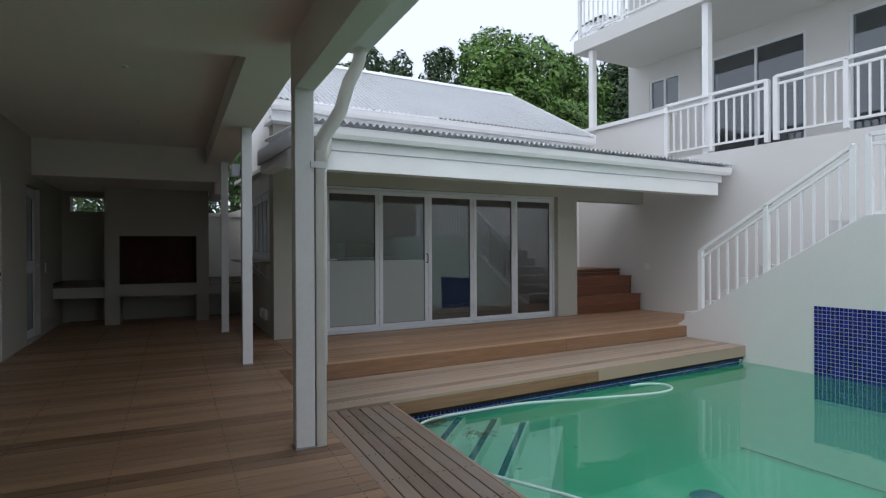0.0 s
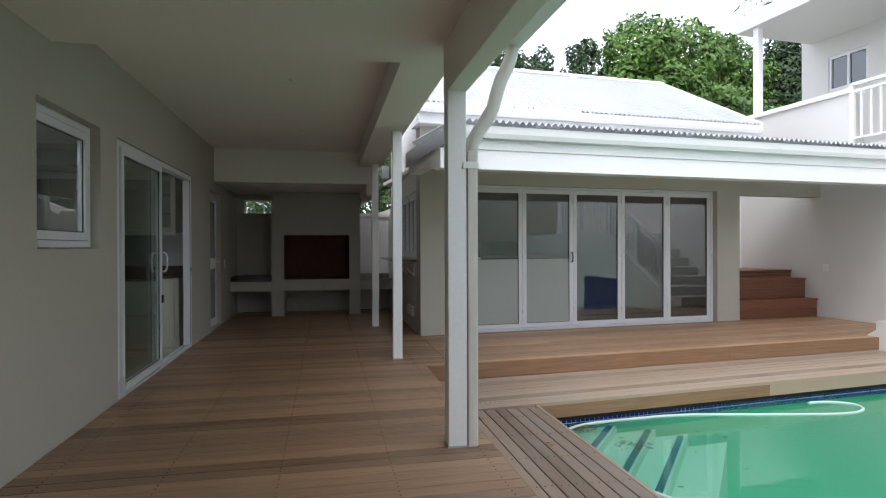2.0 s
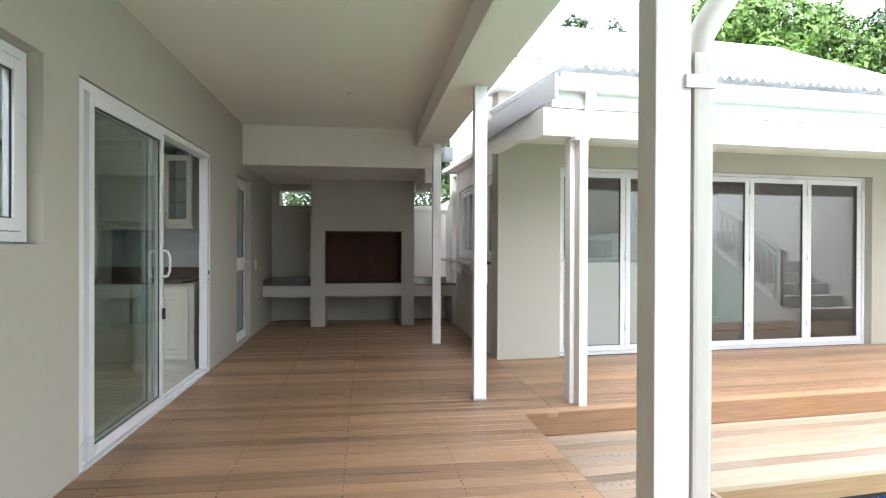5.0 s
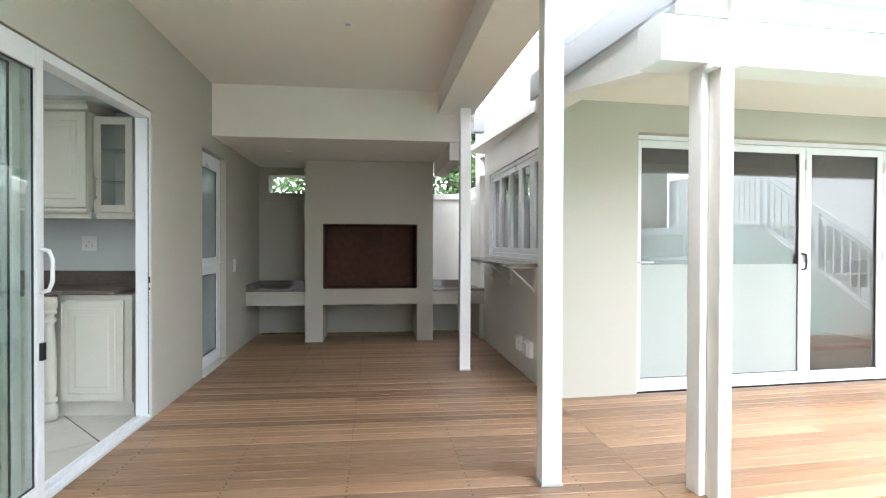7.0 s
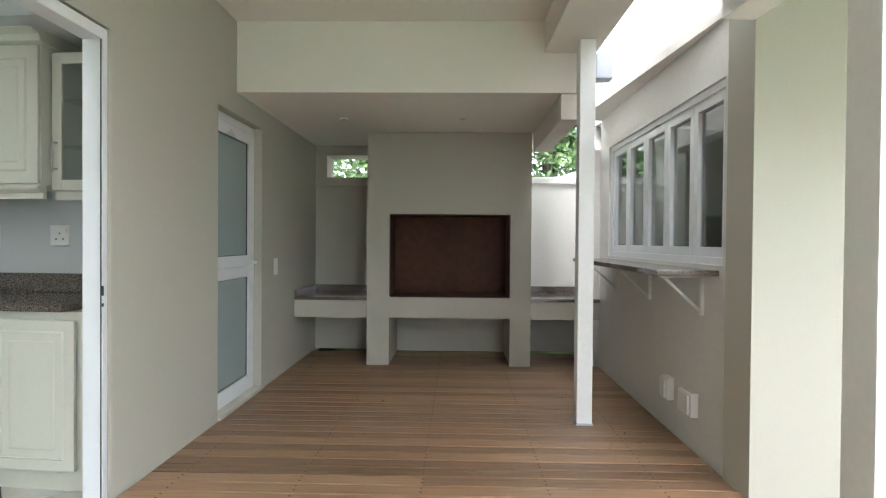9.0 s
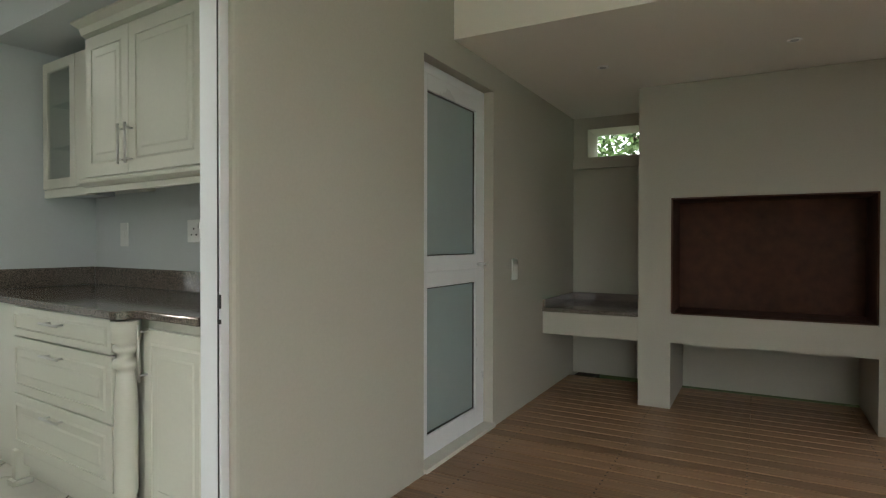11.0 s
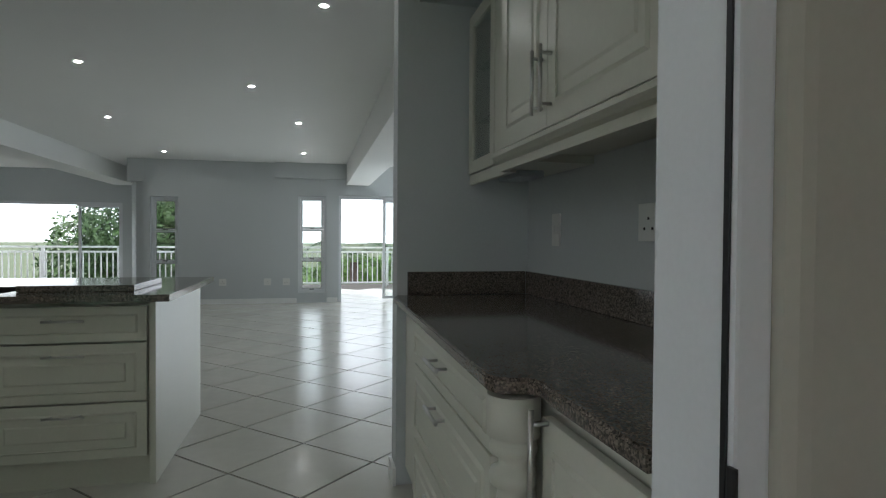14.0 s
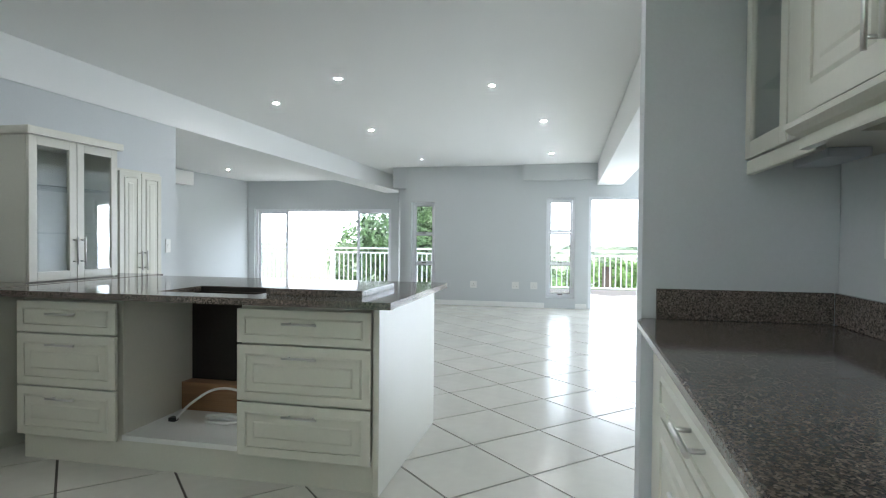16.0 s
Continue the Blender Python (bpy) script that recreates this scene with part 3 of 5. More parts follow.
def gutter_shape(parent, u0, u1, v, z, h=0.12):
    prof = [(v, z), (v, z + h), (v - 0.006, z + h), (v - 0.006, z + 0.01), (v - 0.085, z + 0.01), (v - 0.10, z + 0.05), (v - 0.095, z + h - 0.02), (v - 0.115, z + h), (v - 0.122, z + h), (v - 0.115, z + h - 0.025), (v - 0.108, z + 0.045), (v - 0.09, z)]
    return part("gutter", prism(prof, u0, u1, "x"), WHITE, parent, "white moulded gutter")


porch = thing("porch_roof", YARD, "corrugated metal porch roof with a white gutter and beam", "roof")
part("sheet", corrugated(-0.15, 6.95, -1.95, 2.535, 0.0, 2.62, depth=0.018), ROOF, porch)
part("edge_beam", boxes((-0.25, 6.75, -1.80, -1.60, 2.045, 2.255), bevel=0.006), WHITE, porch)
part("fascia", boxes((-0.19, 6.82, -1.815, -1.78, 2.256, 2.47), bevel=0.004), WHITE, porch)
gutter_shape(porch, -0.16, 6.95, -1.80, 2.37)
part("barge_board", prism([(-1.93, 2.30), (-1.93, 2.475), (0.0, 2.475), (0.0, 2.29)], -0.215, -0.192, "x"), GREY_ALU, porch, "grey metal barge board")
part("side_rafter", prism([(-1.60, 2.06), (-1.60, 2.25), (-1.4, 2.33), (0.0, 2.33), (0.0, 2.19), (-0.7, 2.19)], -0.17, -0.02, "x"), WHITE, porch)
p4 = thing("post", YARD @ pose(0.045, -1.70, 0), "white-painted square timber post under the porch roof", "post", "verandah posts")
part("shaft", boxes((-0.05, 0.05, -0.05, 0.05, 0, 2.06), bevel=0.006), WHITE, p4)
p4d = thing("downpipe", YARD @ pose(0.062, -1.80, 0), "white square downpipe beside the porch post", "downpipe")
part("pipe", boxes((-0.035, 0.035, -0.045, 0.045, 0, 2.05), bevel=0.012), STREAKED, p4d)
part("bend", tube([(0.0, 0.0, 2.03), (0.0, -0.01, 2.08), (0.012, -0.05, 2.16), (0.03, -0.075, 2.23), (0.035, -0.08, 2.30), (0.035, -0.08, 2.38)], 0.04, 10), STREAKED, p4d)
part("strap", boxes((-0.072, 0.04, -0.05, 0.052, 2.015, 2.045)), WHITE, p4d)

croof = thing("cottage_roof", YARD, "pale corrugated metal hipped cottage roof", "roof")
part("sheet", corrugated(-0.08, 5.45, -0.32, 3.13, 2.1, 4.43, depth=0.013), ROOF, croof)
part("back_sheet", corrugated(-0.08, 5.45, 2.95, 4.0, 2.1, 4.43), ROOF, croof)
part("ridge_cap", prism([(2.1 - 0.14, 4.37), (2.1, 4.465), (2.1 + 0.14, 4.37), (2.1, 4.445)], -0.10, 5.47, "x"), ROOF, croof)
part("gable", prism([(-0.2, 2.9), (3.3, 2.9), (3.3, 3.7), (2.1, 4.3), (-0.2, 3.1)], 5.10, 5.33, "x"), YARD_WALL, croof)
part("barge", prism([(-0.34, 3.02), (-0.34, 3.15), (2.1, 4.45), (2.1, 4.32)], 5.452, 5.475, "x"), WHITE, croof)
part("barge", prism([(-0.34, 3.02), (-0.34, 3.15), (2.1, 4.45), (2.1, 4.32)], -0.105, -0.082, "x"), WHITE, croof)
part("fascia", boxes((-0.08, 5.40, -0.22, -0.18, 2.86, 3.08), bevel=0.004), WHITE, croof)
part("soffit", boxes((-0.08, 5.38, -0.18, 0.25, 2.86, 2.90)), WHITE, croof)
gutter_shape(croof, -0.10, 5.47, -0.22, 2.99)

# ---- passage with wooden steps ----
setting("wall_passage_back", boxes((5.34, 7.05, 1.75, 1.95, -0.2, 3.6)), YARD_WALL, "white wall at the end of the passage", YARD)
stp = thing("wooden_steps", YARD @ pose(5.36, 0.1, 0), "red hardwood steps in the side passage", "steps")
for d, z0, z1 in ((-0.05, 0.0, 0.31), (0.18, 0.31, 0.65), (0.47, 0.65, 0.78)):
    half = (z0 + z1) / 2
    part("riser_board", boxes((0, 1.66, d, d + 0.03, z0, half - 0.002), bevel=0.003), RED_WOOD, stp)
    part("riser_board", boxes((0, 1.66, d, d + 0.03, half + 0.002, z1 - 0.03), bevel=0.003), RED_WOOD, stp)
    part("tread_board", boxes((0, 1.66, d - 0.025, d + 0.12, z1 - 0.028, z1), bevel=0.004), RED_WOOD, stp)
    part("tread_board", boxes((0, 1.66, d + 0.123, d + 0.27, z1 - 0.028, z1), bevel=0.004), RED_WOOD, stp)
part("landing_board", boxes((0, 1.66, 0.75, 1.6, 0.752, 0.78), bevel=0.004), RED_WOOD, stp)

# ---- retaining wall, stair, balcony house ----
WU = 7.05
setting("wall_retaining", boxes((WU, WU + 0.25, -9.0, -0.55, -0.4, 2.82), (WU, WU + 0.25, -0.55, 5.0, -0.4, 3.68)), YARD_WALL, "tall pale retaining wall beside the pool stair", YARD)
setting("trim_coping", boxes((WU - 0.05, WU + 0.30, -0.55, 5.0, 3.68, 3.76), bevel=0.008), WHITE, "pale wall coping", YARD)
setting("floor_terrace", boxes((WU + 0.25, 12.0, -9.0, 5.0, 2.6, 2.78)), TILE, "upper terrace floor", YARD)
SU = 5.75
setting("wall_stair", prism([(-9.0, -1.6), (-1.80, -1.6), (-1.78, 0.01), (-2.07, 0.19), (-4.36, 1.56), (-9.0, 1.56)], SU, SU + 0.14, "x"), YARD_WALL, "pale stair wall rising beside the pool", YARD)
st = thing("stair", YARD @ pose(SU + 0.14, -1.80, 0), "pale concrete stair behind its side wall", "stair")
for k in range(8):
    part("step", boxes((0, 1.16, -0.3 * (k + 1), -0.3 * k, -0.2, 0.19 * (k + 1))), YARD_WALL, st)
part("landing", boxes((0, 1.16, -7.0, -2.4, -0.2, 1.53)), YARD_WALL, st)


def railing(name, u, posts, base, label, group, top=0.95, post_w=0.07, gap=0.135, foot=0.09):
    """Balustrade along v at u; posts are v values, base(v) its foot."""
    r = thing(name, YARD @ pose(u, 0, 0), label, "railing", group)
    for v in posts:
        b = base(v)
        part("post", boxes((-post_w / 2, post_w / 2, v - post_w / 2, v + post_w / 2, b, b + top), bevel=0.004), WHITE, r)
    for a, c in zip(posts, posts[1:]):
        if abs(c - a) < 0.3:
            continue
        for off, w, h in ((top - 0.03, 0.07, 0.05), (top - 0.14, 0.04, 0.04), (foot, 0.04, 0.035)):
            za, zc = base(a) + off, base(c) + off
            part("rail", prism([(a, za), (c, zc), (c, zc + h), (a, za + h)], -w / 2, w / 2, "x"), WHITE, r)
        n = max(int(abs(c - a) / gap), 2)
        for k in range(1, n):
            v = a + (c - a) * k / n
            b = base(v)
            part("baluster", boxes((-0.012, 0.012, v - 0.014, v + 0.014, b + foot + 0.02, b + top - 0.13)), WHITE, r)
    return r


slope = lambda v: 0.20 + (-2.15 - v) * 0.611 if v > -4.3 else 1.56
railing("stair_railing", SU + 0.07, [-2.15, -3.152, -4.21], slope, "white-painted metal railing climbing the pool stair", "white railings", 0.955, foot=0.012)
railing("stair_railing", SU + 0.07, [-4.38, -5.6, -6.8], lambda v: 1.56, "white-painted metal railing on the stair landing", "white railings", 0.955, foot=0.012)
railing("terrace_railing", WU + 0.02, [-0.545, -1.46, -2.43], lambda v: 2.84, "white-painted metal railing along the upper terrace", "white railings", 0.98)
railing("terrace_railing", WU + 0.02, [-2.57, -3.56, -4.7, -5.8, -6.9], lambda v: 2.86, "white-painted metal railing along the upper terrace", "white railings", 0.98)
for v in (1.424, -1.326):
    col = thing("balcony_column", YARD @ pose(WU + 0.10, v, 3.76 if v > 0 else 2.82), "slim white square column holding the balcony", "column", "balcony columns")
    part("shaft", boxes((-0.06, 0.06, -0.06, 0.06, 0, 5.45 - (3.76 if v > 0 else 2.82)), bevel=0.005), WHITE, col)
house = thing("upper_house", YARD, "pale two-storey house with balcony above the terrace", "house")
HU = 9.0
for box in wall_boxes("y", [(0.66, 1.48, 4.36, 5.06), (-2.0, -0.10, 2.8, 5.13), (-5.2, -2.70, 2.8, 5.18)], -9.0, 1.90, 2.78, 8.4, HU, HU + 0.25):
    part("wall", boxes(box), YARD_WALL, house)
part("end_wall", boxes((HU, 14.0, 1.90, 2.1, 2.0, 8.4)), YARD_WALL, house)
part("balcony_slab", boxes((WU - 0.05, HU, -9.0, 1.85, 5.45, 5.75), bevel=0.01), YARD_WALL, house)
part("room_back", boxes((HU + 3.0, HU + 3.1, -9.0, 1.9, 2.78, 8.4)), BLUE_WALL, house)
part("roof", boxes((WU - 0.3, 14.0, -9.0, 2.3, 8.4, 8.6)), ROOF, house)
for a, b, z0, z1 in ((0.66, 1.48, 4.36, 5.06), (-2.0, -0.10, 2.8, 5.13), (-5.2, -2.70, 2.8, 5.18)):
    w = part("window", merged(boxes((HU + 0.02, HU + 0.08, a, a + 0.05, z0, z1), (HU + 0.02, HU + 0.08, b - 0.05, b, z0, z1), (HU + 0.02, HU + 0.08, a + 0.05, b - 0.05, z1 - 0.05, z1), (HU + 0.02, HU + 0.08, a + 0.05, b - 0.05, z0, z0 + 0.05), (HU + 0.02, HU + 0.07, (a + b) / 2 - 0.025, (a + b) / 2 + 0.025, z0 + 0.05, z1 - 0.05))), ALU, house)
    part("pane", boxes((HU + 0.05, HU + 0.055, a + 0.04, b - 0.04, z0 + 0.04, z1 - 0.04)), HOUSE_GLASS, w).visible_shadow = False
railing("balcony_railing", WU + 0.02, [1.72, 0.5, -0.8, -2.1, -3.4], lambda v: 5.75, "white-painted metal railing on the upper balcony", "white railings", 0.98)

# ---- house windows and doors on the verandah ----
wk = thing("kitchen_window", pose(WX, 0, 0, 0, 0, 90), "closed white aluminium kitchen window in a plaster recess", "window")
part("frame", boxes(*ring(3.89, 4.83, 1.22, 2.09, 0.065, 0.11, 0.045), bevel=0.004), ALU, wk)
door_leaf(wk, 3.94, 4.78, 1.27, 2.04, 0.06, SHADED_GLASS, 0, "", 0.055, "sash")
part("sill", boxes((3.88, 4.84, 0.001, 0.064, 1.203, 1.2095)), PLASTER, wk)

sl = thing("sliding_door", pose(WX, 0, 0, 0, 0, 90), "white aluminium sliding glass door, half open", "door")
part("frame", boxes((5.19, 5.24, 0.004, 0.10, 0.0, 2.09), (7.74, 7.774, 0.004, 0.095, 0.0, 2.09), (5.24, 7.74, 0.004, 0.095, 2.04, 2.09), bevel=0.004), ALU, sl)
part("track", boxes((5.24, 7.739, 0.0, 0.11, FLOOR_Z, 0.012), (5.24, 7.739, 0.03, 0.036, 0.0125, 0.025), (5.24, 7.739, 0.075, 0.081, 0.0125, 0.025)), ALU, sl)
fixed = door_leaf(sl, 5.24, 6.39, 0.03, 2.04, 0.055, SLIDE_GLASS, 0, "", 0.055, "fixed_leaf")
slid = door_leaf(sl, 5.30, 6.475, 0.03, 2.04, 0.002, SLIDE_GLASS, 0, "", 0.06, "sliding_leaf")
part("pull_handle", tube([(6.445, 0.005, 0.97), (6.445, -0.035, 0.98), (6.445, -0.05, 1.02), (6.445, -0.05, 1.12), (6.445, -0.035, 1.16), (6.445, 0.005, 1.17)], 0.010, 8), ALU, slid, "white bow handle")
part("lock", boxes((6.43, 6.46, -0.016, 0.001, 0.66, 0.74), bevel=0.004), BLACK, slid, "black lock body")
part("brush_seal", boxes((7.7372, 7.7395, 0.009, 0.014, 0.03, 2.04)), BLACK, sl)
part("strike_plate", boxes((7.7355, 7.7395, -0.002, 0.007, 0.925, 0.968), bevel=0.002), BLACK, sl, "black strike plate")
part("keeper", boxes((7.7355, 7.7395, -0.001, 0.006, 0.878, 0.892)), BLACK, sl)

sd = thing("side_door", pose(WX, 0, 0, 0, 0, 90), "closed white aluminium glazed door with a middle rail", "door")
part("frame", boxes((8.945, 8.983, 0.06, 0.112, 0.02, 2.04), (9.722, 9.765, 0.06, 0.112, 0.02, 2.04), (8.983, 9.722, 0.06, 0.112, 1.988, 2.04), (8.983, 9.722, 0.06, 0.112, 0.0225, 0.053), bevel=0.003), ALU, sd)
door_leaf(sd, 8.985, 9.72, 0.975, 1.985, 0.055, OBSCURE, 0, "", 0.082, "upper_light")
door_leaf(sd, 8.985, 9.72, 0.055, 0.975, 0.055, OBSCURE, 0, "", 0.082, "lower_light")
part("lever_handle", tube([(9.68, 0.055, 1.0), (9.68, 0.01, 1.0), (9.57, 0.01, 1.0)], 0.008, 8), ALU, sd)
# added wall, stops sky light leaking in round the side door
setting("wall_leak_blocker", boxes((WX - 0.30, WX - 0.20, 8.8, 9.9, FLOOR_Z, 2.2)), BLUE_WALL, "plain wall added behind the side door against light leaks")
part("threshold", boxes((8.94, 9.77, -0.02, 0.115, 0.001, 0.022)), TILE, sd, "pale tiled threshold")



def wall_switch(m, label, w=0.045, h=0.07, rockers=1):
    s = thing("light_switch", m, label, "switch")
    part("plate", boxes((-w, w, -0.009, 0, -h, h), bevel=0.004), PLASTIC, s)
    for k in range(rockers):
        c = (k - (rockers - 1) / 2) * 0.03
        part("rocker", boxes((c - 0.011, c + 0.011, -0.013, -0.009, -0.02, 0.02), bevel=0.002), PLASTIC, s)
    return s


def wall_socket(m, label):
    s = thing("wall_socket", m, label, "socket", "kitchen sockets")
    part("plate", boxes((-0.06, 0.06, -0.009, 0, -0.06, 0.06), bevel=0.004), PLASTIC, s)
    for x, z in ((-0.022, -0.02), (0.022, -0.02), (0.0, 0.012)):
        part("hole", moved(lathe([(0.0048, 0), (0.0048, 0.002)], 8, "y"), x, -0.0115, z), BLACK, s)
    part("rocker", boxes((0.028, 0.045, -0.014, -0.009, 0.015, 0.04), bevel=0.002), PLASTIC, s)
    return s


wall_switch(pose(WX, 10.11, 0.95, 0, 0, 90), "white light switch on the verandah wall")
wall_switch(YARD @ pose(WU, -0.1, 0.84, 0, 0, -90), "white switch box on the retaining wall", 0.06, 0.06, 2)


def downlight(m, lit, label, group):
    d = thing("downlight", m, label, "downlight", group)
    part("rim", lathe([(0.036, 0.0), (0.036, -0.005), (0.026, -0.007), (0.024, -0.002)], 20), WHITE, d)
    part("lens", moved(lathe([(0.0195, 0.0), (0.0195, 0.002)], 16), 0, 0, -0.006), LAMP if lit else GREY_ALU, d)
    return d


for x, y in ((0.0, 5.4), (0.0, 7.6)):
    downlight(pose(x, y, 2.689), False, "unlit round downlight in the verandah ceiling", "verandah downlights")
for x in (-0.75, 0.25):
    downlight(pose(x, 10.1, 2.199), False, "unlit round downlight over the barbecue", "verandah downlights")
for u in (2.6, 4.6):
    downlight(YARD @ pose(u, -0.8, 2.319), True, "lit round downlight in the porch ceiling", "porch downlights")

def sheet(span, z):
    bm = bmesh.new()
    u0, u1, v0, v1 = span
    bm.faces.new([bm.verts.new((u, v, z)) for u, v in ((u0, v0), (u1, v0), (u1, v1), (u0, v1))])
    return bm


# ---- pool ----
POOLSIDE = YARD @ pose(0.2, -2.95, 0) @ pose(0, 0, 0, 0, 0, 1.0) @ pose(-0.2, 2.95, 0)   # step along the water, a little askew to the cottage
PZ, WZ = -0.17, -0.40          # tread level, water level
pool_end = -9.0
setting("water", sheet((-0.6, SU, pool_end, -2.74), WZ), WATER, "cloudy green still pool water", YARD)
setting("pool_shell", boxes((-0.6, SU + 0.1, pool_end, -2.7, -1.75, -1.65)), POOL_GREEN, "pool floor coloured green for the water's depth", YARD)
setting("wall_pool_end", boxes((0.1, SU + 0.1, -2.90, -2.7, -1.65, -0.34)), POOL_GREEN, "pool plaster below the water line, coloured green for depth", POOLSIDE)
# added out of view: hides bright sky from the door glass and verandah
setting("wall_pool_blocker", boxes((0.9, 7.0, pool_end - 0.2, pool_end, -1.75, 3.2)), PLASTER, "plain unseen wall added to dim the door reflections", YARD)
psteps = thing("pool_steps", YARD @ pose(0.27, -2.92, 0), "pale corner pool steps with blue edge tiles under the water", "steps")
for k, (d, z) in enumerate(((0.61, -0.46), (0.91, -0.53), (1.17, -0.61), (1.50, -0.74))):
    e = d * math.sqrt(2)
    part("step", prism([(0, 0), (e, 0), (0, -e)], -1.64 if k == 3 else z - 0.14, z, "z"), POOL_WHITE, psteps)
    if k < 3:
        strip = boxes((-0.028, 0.028, -d * 0.90, d * 0.90, z + 0.001, z + 0.007))
        bmesh.ops.rotate(strip, verts=strip.verts[:], matrix=Matrix.Rotation(radians(-45), 3, "Z"))
        part("edge_tiles", moved(strip, (d - 0.05) / math.sqrt(2), -(d - 0.05) / math.sqrt(2)), POOL_BLUE, psteps, "dark blue edge tiles")
hose = thing("pool_hose", YARD @ pose(0, 0, WZ), "pale floating pool cleaner hose on the water", "hose")
ctrl = [(0.76, -5.2), (0.67, -4.92), (0.49, -4.51), (0.29, -4.0), (0.32, -3.5), (0.47, -3.15), (0.75, -2.985), (1.3, -2.965), (1.8, -3.0), (2.3, -3.14), (2.9, -3.32), (3.35, -3.42), (3.62, -3.36), (3.70, -3.20), (3.55, -3.06), (3.30, -3.02)]


def smooth_path(pts, n=8, z=0.0):
    out = []
    for i in range(len(pts) - 1):
        p0, p1, p2, p3 = (Vector(pts[min(max(i + d, 0), len(pts) - 1)]) for d in (-1, 0, 1, 2))
        for k in range(n):
            t = k / n
            q = 0.5 * (2 * p1 + (p2 - p0) * t + (2 * p0 - 5 * p1 + 4 * p2 - p3) * t * t + (3 * p1 - p0 - 3 * p2 + p3) * t ** 3)
            out.append((q.x, q.y, z if len(q) == 2 else q.z))
    return out


part("tube", tube(smooth_path(ctrl, 8, 0.002), 0.0125, 10), HOSE, hose)
cleaner = thing("pool_cleaner", YARD @ pose(3.9, -3.6, -1.61), "blue pool cleaner lying on the pool floor", "pool cleaner")
part("body", lathe([(0.05, -0.04), (0.16, -0.02), (0.19, 0.01), (0.12, 0.045), (0.04, 0.05)], 16), POOL_BLUE, cleaner)
debris = bmesh.new()
rng = random.Random(5)
for _ in range(170):
    a, d = rng.uniform(0, 6.28), rng.random()
    cx, cy, sp = ((0.72, -3.08, 0.07), (0.86, -3.58, 0.08), (0.66, -3.05, 0.1), (1.1, -3.5, 0.45))[min(int(d * 3.3), 3)]
    x, y = cx + rng.gauss(0, sp), min(cy + rng.gauss(0, sp * 0.8), -2.96)
    s = rng.uniform(0.012, 0.034)
    q = [debris.verts.new((x + s * math.cos(a + b) * (1 if k % 2 else 0.35), y + s * math.sin(a + b) * (1 if k % 2 else 0.35), WZ + 0.002 + rng.random() * 0.002)) for k, b in enumerate((0, 1.57, 3.14, 4.71))]
    debris.faces.new(q)
tagged(new("fallen_leaves", mesh_from("fallen_leaves", debris, DEAD_LEAF)), "brown fallen leaves floating in the pool corner", "leaves", "", "stuff").matrix_basis = YARD

# mosaic waterline and wall panel: small square tiles on pale grout
tile_mesh = mesh_from("mosaic_tile", boxes((-0.021, 0.021, -0.004, 0, -0.021, 0.021), bevel=0.003), POOL_BLUE)
mosaic = setting("mosaic_panel", boxes((SU - 0.006, SU, -5.3, -3.79, -0.75, 0.46)), POOL_GROUT, "cobalt blue mosaic panel on the pool wall", YARD)
rest = bmesh.new()
for i in range(31):
    for j in range(24):
        v, z = -3.79 - 0.026 - 0.0485 * i, 0.46 - 0.026 - 0.0485 * j
        if i < 14 and j < 20:
            t = new("tile", tile_mesh)
            t.parent = mosaic
            t.matrix_basis = pose(SU - 0.006, v, z, 0, 0, -90)
        else:
            add_box(rest, SU - 0.010, SU - 0.006, v - 0.021, v + 0.021, z - 0.021, z + 0.021)
more = part("further_tiles", rest, POOL_BLUE, mosaic)
more["kind"] = "stuff"
wline = setting("waterline", boxes((0.27, SU, -2.915, -2.90, -0.45, -0.30)), POOL_GROUT, "blue mosaic band at the water line", POOLSIDE)
band = bmesh.new()
for i in range(112):
    for j in range(3):
        u, z = 0.30 + 0.0485 * i, -0.325 - 0.0485 * j
        add_box(band, u - 0.021, u + 0.021, -2.919, -2.915, z - 0.021, z + 0.021)
more = part("band_tiles", band, POOL_BLUE, wline)
more["kind"] = "stuff"

# ---- house interior ----
ROOM_H = 2.43
CW = 0.75       # counter wall
LV = -3.68      # wall behind the dresser
DX = -11.95     # dining end
setting("floor_room", boxes((-14.0, 0.10, -9.0, 4.0, FLOOR_Z - 0.1, FLOOR_Z - 0.006)), GROUT, "grouted bed of the tiled room floor", KITCHEN)
setting("ceiling_room", boxes((-12.2, 0.12, -9.0, 4.0, ROOM_H, ROOM_H + 0.1)), ROOM_CEIL, "white room ceiling", KITCHEN)
setting("wall_counter", boxes((-2.19, 0.10, CW, CW + 0.12, FLOOR_Z, ROOM_H)), BLUE_WALL, "pale blue kitchen wall behind the counter", KITCHEN)
setting("wall_stub", boxes((-2.19, -2.05, 0.10, CW, FLOOR_Z, ROOM_H), bevel=0.004), BLUE_WALL, "pale blue wall end beside the counter", KITCHEN)
setting("bulkhead_kitchen", boxes((-2.05, 0.10, 0.20, CW, 2.235, ROOM_H)), BLUE_WALL, "painted bulkhead over the wall cabinets", KITCHEN)
setting("baseboard", boxes((-2.20, -2.04, 0.085, 0.10, FLOOR_Z, 0.05), (-2.205, -2.19, 0.10, 2.0, FLOOR_Z, 0.05), bevel=0.003), WHITE, "pale skirting round the wall end", KITCHEN)
FX = -9.9
